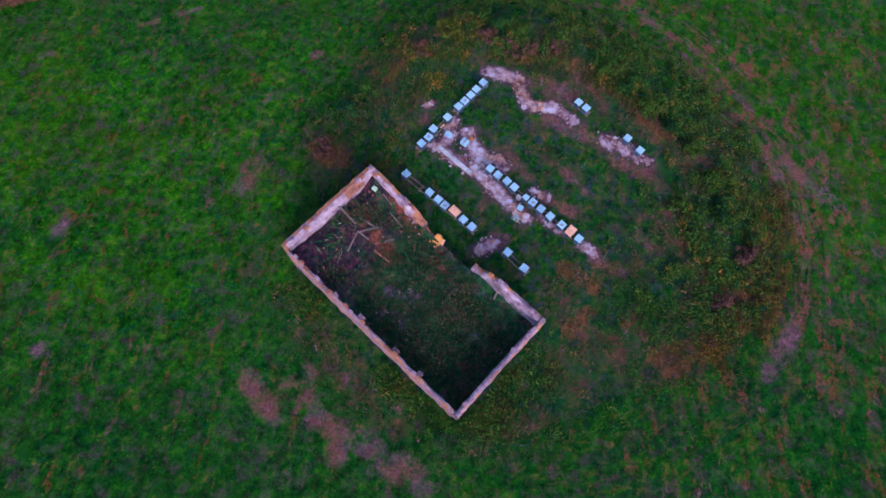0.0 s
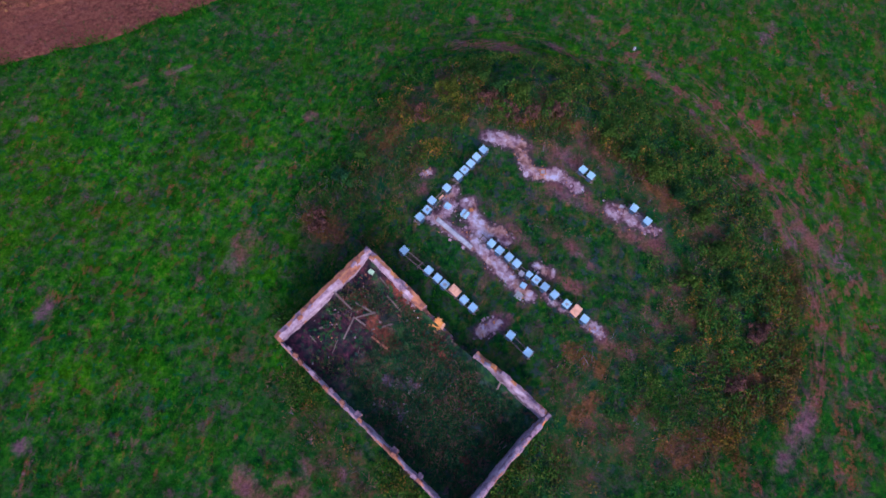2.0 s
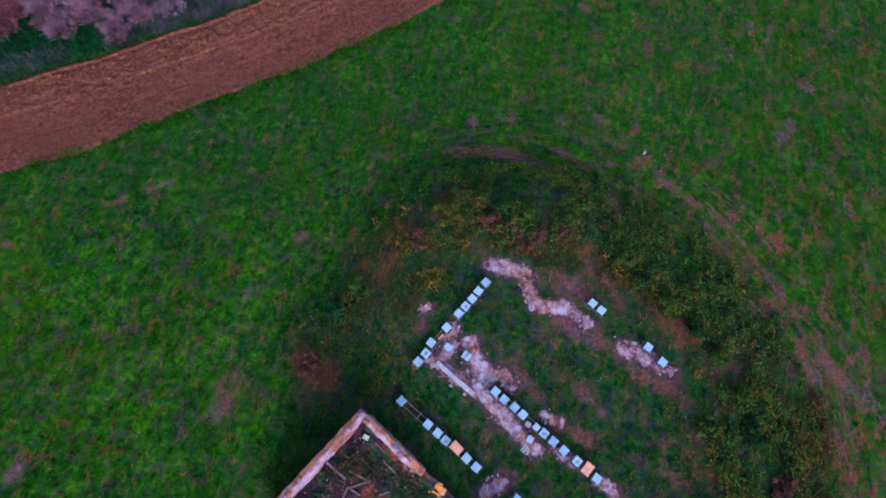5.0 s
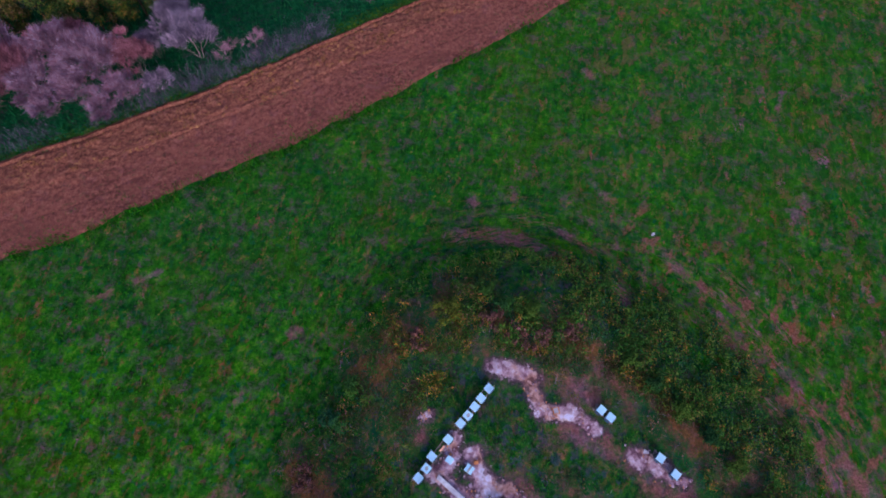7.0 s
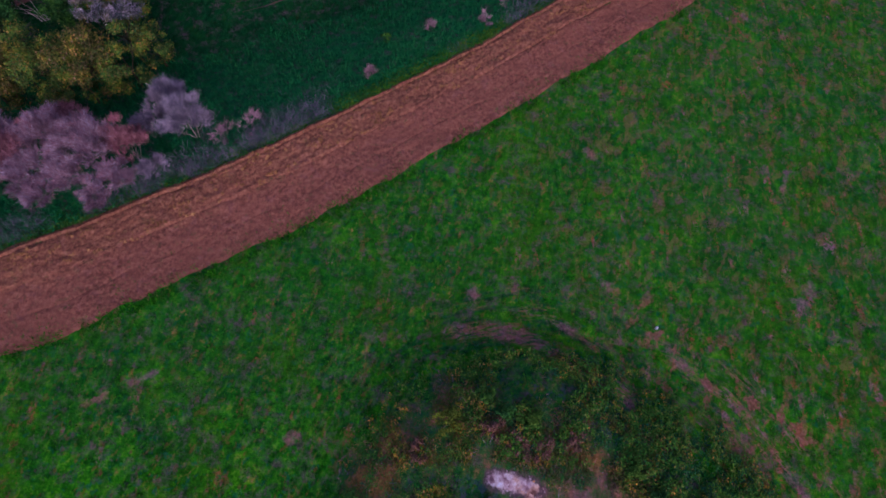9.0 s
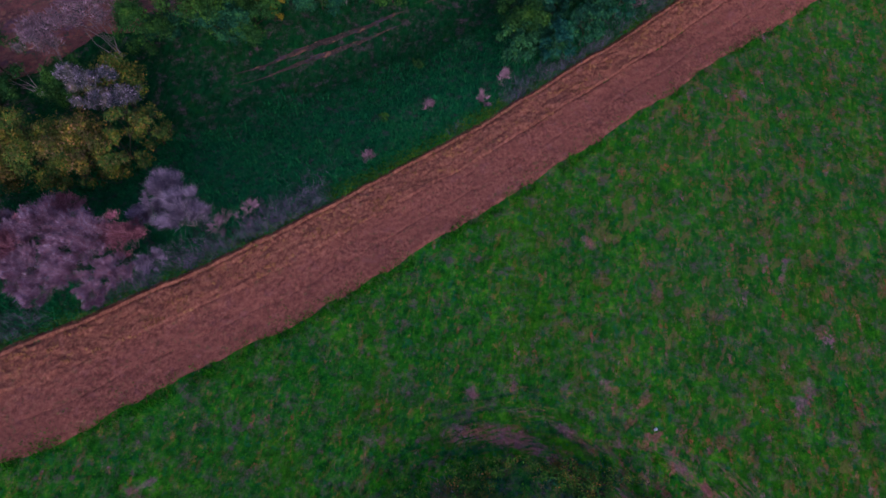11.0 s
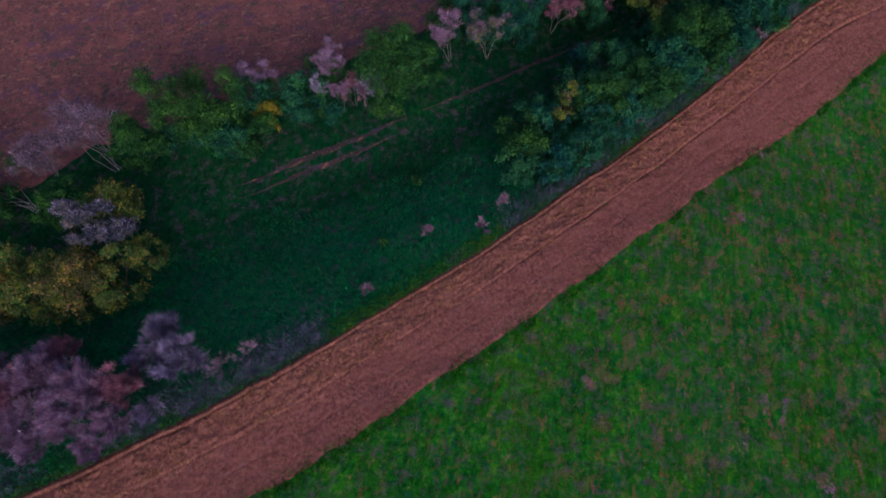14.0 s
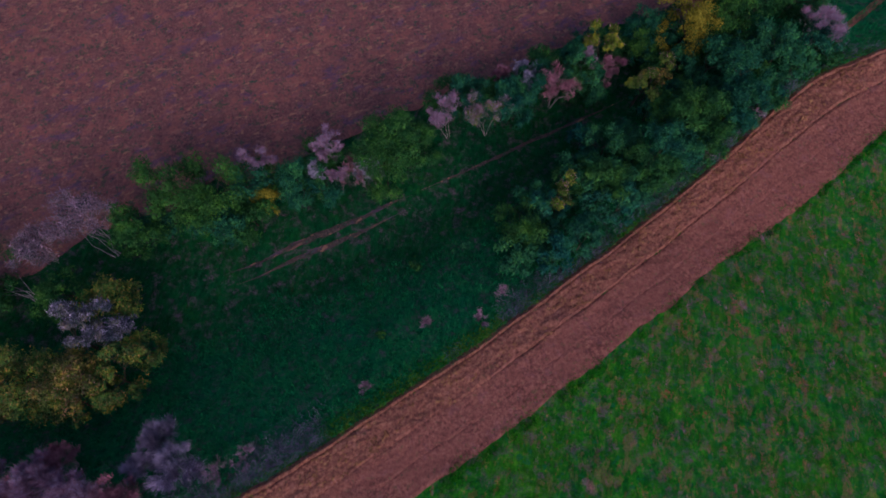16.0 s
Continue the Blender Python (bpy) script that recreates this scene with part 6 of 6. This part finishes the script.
def plant(name, x, y, height, radius, label, seed, leaves=None, leaf_count=1800, leaf=0.114, twigs=None, twig_count=0, bark=BARK, stems=1, category="tree", lean=(0, 0), crown_from=0.32, turn=0.0, fan=0.0):
    """A tree or shrub: limbs, and a crown of leaves or a haze of fine twigs, or both."""
    rng, nrng = random.Random(seed), np.random.default_rng(seed)
    thing = tagged(new(name), label, category)
    thing.matrix_basis = pose(x, y, float(ground_z(x, y)), lean[0], lean[1], turn)
    rows, tips = skeleton(height, radius, rng, stems, crown_from)
    verts, faces = tube_arrays([r[0] for r in rows], [r[1] for r in rows], np.array([r[2] for r in rows]), np.array([r[3] for r in rows]), 6)
    raw_part("trunk", verts, faces, bark, thing, True)
    tip = np.array([list(t) for t in tips])
    # the crown hangs together in uneven clumps round the outer branches, with gaps between them
    tip = tip[nrng.permutation(len(tip))]
    lumps = tip[:max(9, int(len(tip) * 0.62))]
    if leaves is not None and twigs is None:
        more = nrng.normal(size=(8 + int(3 * radius), 3))
        more /= np.linalg.norm(more, axis=1)[:, None]
        more = np.array([0, 0, 0.52 * height]) + more * np.array([0.72 * radius, 0.72 * radius, 0.34 * height]) * nrng.uniform(0.75, 1.1, (len(more), 1))
        lumps = np.concatenate([lumps, more])
    size = nrng.uniform(0.18 - 0.08 * min(1, fan), 0.37 - 0.15 * min(1, fan), len(lumps)) * radius * np.where(lumps[:, 2] < 0.45 * height, 0.8, 1.0)

    def shell(count, inner, level):
        at = nrng.choice(len(lumps), count, p=size ** 2 / np.sum(size ** 2))
        way = nrng.normal(size=(count, 3)) + np.array([0, 0, 0.35])
        way /= np.linalg.norm(way, axis=1)[:, None]
        # each clump is ragged in itself
        bulge = 0.8 + 0.4 * np.sin(at * 2.3 + way[:, 0] * 5) * np.cos(way[:, 1] * 6 + at)
        c = lumps[at] + way * (size[at] * bulge * nrng.uniform(inner, 1.12, count) ** 0.6)[:, None] * np.array([1, 1, 0.8])
        c[:, 2] = np.maximum(c[:, 2], level * height)
        return at, way, c

    if leaves is not None:
        at, way, c = shell(leaf_count, 0.35, 0.12)
        facing = way + nrng.normal(0, 0.45, way.shape) + np.array([0, 0, 0.25])
        facing /= np.linalg.norm(facing, axis=1)[:, None]
        raw_part("crown", *leaf_arrays(c, leaf, nrng, facing=facing), leaves, thing)
    if twigs is not None:
        at, way, a = shell(twig_count, 0.02, 0.08)
        d = way + nrng.normal(0, 0.75, way.shape) + np.array([0, 0, 0.45])
        # fan: twigs that run on from the foot, long and bundled
        d += fan * (a / (np.linalg.norm(a, axis=1)[:, None] + 0.1)) * 2.0
        d /= np.linalg.norm(d, axis=1)[:, None]
        b = a + d * (nrng.uniform(0.12, 0.42, twig_count) * (0.25 + 0.5 * size[at]) * (1 + 1.6 * fan))[:, None]
        w = np.cross(d, nrng.normal(size=d.shape)) * 0.011
        raw_part("bare_crown", np.stack([a - w, a + w, b], 1).reshape(-1, 3), np.arange(3 * twig_count).reshape(-1, 3), twigs, thing)
    return thing


# bleached thorn shrubs beside the road, and the trees behind them
for k, (x, y, h, r) in enumerate([(-20.7, 38.8, 4.6, 2.5), (-22.9, 40.9, 5.0, 2.6), (-25.6, 36.8, 4.6, 2.6), (-28.4, 36.4, 5.4, 3.2), (-25.9, 33.9, 3.0, 2.2), (-32.6, 37.8, 5.6, 3.4), (-35.4, 36.4, 5.4, 3.4), (-33.4, 34.2, 3.8, 2.8), (-38.6, 38.0, 5.2, 3.4), (-41.8, 36.2, 5.2, 3.6), (-38.0, 33.0, 3.6, 2.8), (-24.6, 39.4, 3.6, 1.6), (-29.6, 34.2, 3.6, 2.4), (-23.4, 35.0, 2.2, 1.5), (-31.4, 39.4, 4.6, 2.2), (-27.6, 32.6, 2.4, 1.8), (-31.8, 32.8, 2.6, 1.9)]):
    plant("shrub", x, y, h, r, "bleached leafless thorn shrub beside the dirt road", 100 + k, twigs=(TWIG, TWIG, TWIG_PINK, TWIG)[k % 4] if k not in (0, 1, 11, 13) else TWIG_BLUE, twig_count=int(2500 * r ** 1.8), bark=PALE_BARK, stems=7, category="shrub", fan=2.0 if k in (0, 1, 11, 13) else 1.2)
TREES = [
    (-35.4, 46.6, 7.2, 3.2, "olive"), (-31.6, 47.0, 7.6, 3.1, "rust"), (-28.4, 46.8, 6.6, 2.6, "olive"), (-32.2, 44.8, 5.2, 2.3, "olive"), (-33.2, 50.6, 8.8, 2.8, "greyrust"), (-29.4, 50.6, 8.6, 2.6, "greyrust"), (-30.4, 54.0, 7.4, 2.8, "olive"), (-26.6, 49.6, 5.6, 2.0, "olive"), (-38.6, 46.6, 6.6, 2.6, "olive"), (-41.0, 45.0, 6.5, 3.0, "rust"),
    (-34.6, 63.2, 7.0, 3.4, "grey"), (-30.0, 62.2, 6.0, 2.8, "green"), (-25.6, 66.6, 7.5, 3.2, "green"), (-22.4, 65.4, 8.5, 3.6, "green"), (-21.0, 62.8, 5.5, 2.2, "dark"),
    (-17.3, 69.7, 7.0, 1.8, "bare"), (-16.8, 65.8, 5.2, 1.6, "gold"), (-18.6, 67.2, 6.5, 2.2, "dark"), (-13.0, 67.4, 7.0, 2.6, "dark"), (-10.8, 68.0, 5.5, 2.0, "green"), (-9.3, 70.4, 8.0, 2.0, "bare"),
    (-7.6, 68.6, 4.6, 1.6, "pink"), (-4.0, 70.4, 9.0, 3.4, "green"), (-1.2, 71.2, 8.0, 2.8, "green"), (-3.6, 67.8, 5.5, 2.2, "green"), (3.4, 74.4, 7.6, 2.4, "bare"), (7.6, 74.6, 7.6, 2.3, "bareleaf"), (5.4, 76.6, 7.0, 2.3, "dark"),
    (11.0, 76.4, 7.0, 2.4, "dark"), (15.6, 78.0, 8.0, 2.5, "pink"), (13.0, 79.0, 7.0, 2.2, "dark"), (21.4, 82.4, 8.0, 2.3, "yellow"), (22.4, 80.4, 5.5, 1.8, "pink"), (19.0, 80.0, 7.0, 2.3, "dark"),
    (25.0, 77.4, 8.0, 2.7, "yellow"), (26.4, 78.2, 6.0, 1.4, "rust"), (31.0, 85.0, 9.5, 3.6, "gold"), (35.0, 86.6, 8.5, 3.0, "green"), (39.2, 86.8, 8.0, 3.0, "green"), (27.6, 73.0, 7.0, 3.0, "green"),
    (30.2, 71.0, 6.0, 2.6, "green"), (35.6, 76.0, 7.0, 3.0, "dark"), (33.0, 79.6, 7.0, 2.8, "dark"), (40.0, 80.0, 6.0, 2.6, "dark"), (44.4, 82.6, 6.5, 2.6, "bare"), (45.0, 89.0, 7.5, 3.0, "green"), (50.0, 94.0, 7.0, 3.0, "green"), (47.4, 80.9, 2.2, 1.4, "green"),
    (13.6, 63.6, 7.5, 1.9, "yellow"), (10.0, 60.9, 5.4, 2.3, "green"), (11.8, 63.4, 4.6, 1.8, "dark"), (16.2, 66.6, 6.6, 2.4, "dark"), (18.0, 65.0, 6.2, 2.4, "green"), (21.0, 64.8, 5.2, 2.2, "dark"), (23.6, 66.2, 6.0, 2.5, "green"), (25.6, 69.0, 7.0, 2.6, "dark"),
    (29.2, 68.4, 4.6, 2.0, "dark"), (20.0, 69.8, 6.0, 2.4, "dark"), (17.6, 61.6, 3.2, 1.4, "dark"), (32.4, 72.6, 5.0, 2.2, "dark"), (-39.6, 60.4, 6.0, 2.8, "grey"), (-44.0, 58.0, 6.5, 3.0, "green"), (-49.0, 54.5, 7.0, 3.2, "dark"),
]
# undergrowth that closes the row
grove = random.Random(77)
for k in range(34):
    x = grove.uniform(-46, 40)
    y = plough_edge(x) - grove.uniform(1.5, 7.0)
    if abs(y - track_line(x) + 0.8) > 3.2:
        row = (x, y, grove.uniform(3.0, 5.4), grove.uniform(1.8, 2.7), grove.choice(("green", "dark", "dark", "green", "dark")))
        # the hollows round the fallen dead trees stay open
        if math.hypot(x + 39.5, y - 56.5) > 3.6 and math.hypot(x + 34.4, y - 60.2) > 3.6:
            TREES.append(row)
for k in range(12):
    x = grove.uniform(8, 44)
    TREES.append((x, road_high(x) + grove.uniform(2.6, 8.0), grove.uniform(2.0, 4.0), grove.uniform(1.2, 2.0), grove.choice(("green", "dark", "dark"))))
for i in range(15):
    for j in range(9):
        x, along = 9.5 + 2.7 * i + grove.uniform(-1, 1), 2.4 + 2.9 * j + grove.uniform(-1, 1)
        y = road_high(x) + along
        clear = plough_edge(x) - 2.2
        if y < clear and (x > 24 or abs(y - track_line(x)) > 2.4) and (x > 15 or along < 9) and grove.random() < 0.62:
            TREES.append((x, y, grove.uniform(2.6, 5.0), grove.uniform(1.3, 2.0), grove.choice(("green", "dark", "dark", "teal", "teal"))))
for k in range(16):
    x = grove.uniform(-12, 44)
    TREES.append((x, plough_edge(x) - grove.uniform(1.5, 8.0), grove.uniform(4.5, 7.0), grove.uniform(0.9, 1.5), grove.choice(("bare", "pink", "thorn", "thorn"))))
KINDS = {
    "thorn": dict(twigs=TWIG_BLUE, twig_count=3000, fan=1.0, bark=PALE_BARK, label="bluish leafless young tree in the tree row", stems=4),
    "teal": dict(leaves=LEAF_TEAL, label="dense bluish green thicket bush in the valley"),
    "green": dict(leaves=LEAF_GREEN, label="leafy green tree in the valley's tree row"),
    "dark": dict(leaves=LEAF_DARK, label="dark green bushy tree in the valley's tree row"),
    "yellow": dict(leaves=LEAF_YELLOW, twigs=TWIG_PINK, twig_count=700, fan=0.8, label="yellowing green autumn tree in the valley"),
    "olive": dict(leaves=LEAF_MIXED, label="olive and orange autumn tree beside the thorn shrubs"),
    "gold": dict(leaves=LEAF_GOLD, label="golden yellow autumn tree in the tree row"),
    "rust": dict(leaves=LEAF_RUST, label="olive and rust autumn tree near the road"),
    "grey": dict(leaves=LEAF_GREY, leaf_count=4200, leaf=0.07, twigs=TWIG_DULL, twig_count=7000, fan=0.5, bark=PALE_BARK, stems=4, label="thin grey willow with pale leaning stems"),
    "greyrust": dict(leaves=LEAF_GREY, leaf_count=3600, twigs=TWIG_BLUE, twig_count=4200, fan=0.5, label="half bare grey tree beside a yellow tree"),
    "bare": dict(twigs=TWIG, twig_count=6500, fan=0.9, bark=PALE_BARK, label="bare pale tree in the tree row", stems=3),
    "pink": dict(twigs=TWIG_PINK, twig_count=6500, fan=0.9, bark=PALE_BARK, label="bare pinkish-grey tree in the tree row", stems=3),
    "bareleaf": dict(twigs=TWIG, twig_count=4000, fan=0.8, leaves=LEAF_YELLOW, leaf_count=1200, bark=PALE_BARK, label="nearly bare pale tree with few leaves", stems=3),
}
for k, (x, y, h, r, kind) in enumerate(TREES):
    opts = dict(KINDS[kind])
    if "leaf_count" not in opts:
        opts["leaf_count"] = int(1330 * r ** 1.6)
    plant("tree", x, y, h, r * (1.36 if kind in ("green", "dark", "teal") else 1.25), opts.pop("label"), 300 + k, **opts)
# small shrubs of the valley floor and its verge
for k, (x, y, h, r, kind) in enumerate([(-0.8, 58.2, 1.6, 1.1, "green"), (7.6, 53.8, 1.7, 0.9, "pink"), (-5.6, 45.2, 1.0, 1.3, "bare"), (0.3, 51.3, 1.0, 1.2, "bare"), (5.2, 51.4, 1.1, 1.1, "bare"),
                                        (-15.9, 39.8, 1.6, 1.3, "bare"), (8.8, 57.0, 2.2, 1.2, "dark"), (22.0, 63.2, 1.8, 1.1, "bare"), (30.4, 68.0, 1.6, 1.1, "bare"), (4.0, 59.7, 2.2, 1.3, "dark"), (36.6, 73.2, 1.8, 1.2, "bare"),
                                        (-9.0, 46.5, 1.0, 0.7, "dark"), (-4.2, 50.5, 1.0, 0.8, "green"), (-18.0, 38.8, 1.6, 1.4, "bare")]):
    opts = {key: value for key, value in KINDS[kind].items() if key not in ("label", "twig_count", "leaf_count", "stems", "fan", "twigs")}
    tree_label = {"bare": "small bleached shrub on the road's verge", "pink": "small pinkish bare shrub on the verge"}.get(kind, "low green bush in the valley grass")
    plant("bush", x, y, h, r, tree_label, 500 + k, leaf_count=900, leaf=0.07, twigs=TWIG_DULL if kind in ("bare", "pink") else None, twig_count=800, stems=6, category="bush", fan=2.2, **opts)
# bushes and rank clumps on the mound
for k, (x, y, h, r, leaves) in enumerate([(0.6, 14.2, 1.3, 1.2, LEAF_YELLOW), (3.6, 13.5, 0.7, 1.1, LEAF_BROWN), (6.6, 12.3, 0.8, 1.3, LEAF_BROWN), (-1.3, 12.2, 0.6, 1.1, LEAF_BROWN), (5.2, 12.6, 0.6, 1.0, LEAF_BROWN), (4.6, 14.6, 1.0, 1.2, LEAF_GREEN), (6.3, 14.0, 0.9, 1.1, LEAF_OLIVE), (3.4, 15.6, 0.9, 1.0, LEAF_GREEN), (12.8, 10.6, 0.9, 1.0, LEAF_OLIVE), (14.4, 9.0, 0.9, 1.1, LEAF_GREEN),
                                          (15.8, 7.4, 0.9, 1.1, LEAF_OLIVE), (17.4, 5.6, 1.0, 1.2, LEAF_GREEN), (18.8, 3.6, 0.9, 1.1, LEAF_OLIVE), (19.6, 1.2, 1.0, 1.2, LEAF_OLIVE), (20.2, -1.6, 0.9, 1.2, LEAF_GREEN), (17.2, -0.6, 0.8, 1.0, LEAF_OLIVE),
                                          (-5.8, 9.2, 0.9, 1.1, LEAF_GREEN), (-7.0, 7.0, 0.8, 1.0, LEAF_DARK), (9.0, 12.6, 0.8, 1.0, LEAF_BROWN), (-8.6, 3.6, 0.8, 1.1, LEAF_BROWN), (21.6, -4.6, 0.8, 1.1, LEAF_BROWN), (19.4, -8.0, 0.8, 1.1, LEAF_BROWN)]):
    plant("bush", x, y, h, r, {"olive_leaves": "olive green bush among the mound's weeds", "yellow_green_leaves": "yellowish green bush on the mound's rim", "green_leaves": "rank green clump of weeds on the mound", "dark_green_leaves": "dark green low bush on the mound"}.get(leaves.name, "rust brown dried bush on the mound's rim"),
          700 + k, leaves=leaves, leaf_count=1500, leaf=0.07, stems=6, category="bush")
# leaning dead stems
for k, (x, y, ends) in enumerate([(-40.6, 55.8, 5), (-33.2, 60.6, 4)]):
    rng = random.Random(k + 9)
    thing = tagged(new("dead_tree"), "fallen dead tree with pale bare stems", "dead tree")
    thing.matrix_basis = pose(x, y, float(ground_z(x, y)) + 0.3)
    for j in range(ends):
        turn = radians(150 + rng.uniform(-40, 40))
        rise = rng.uniform(0.25, 0.8)
        d = Vector((math.cos(turn), math.sin(turn), rise)).normalized()
        p, rows = Vector((0.2 * j, 0.1 * j, -0.4)), []
        r = 0.065
        for _ in range(5):
            q = p + d * rng.uniform(0.7, 1.1)
            rows.append((p, q, r, r * 0.75))
            d = (d + Vector((rng.uniform(-0.3, 0.3), rng.uniform(-0.3, 0.3), rng.uniform(-0.1, 0.2)))).normalized()
            p, r = q, r * 0.75
        raw_part("stem", *tube_arrays([w[0] for w in rows], [w[1] for w in rows], np.array([w[2] for w in rows]), np.array([w[3] for w in rows]), 6), PALE_BARK, thing, True)
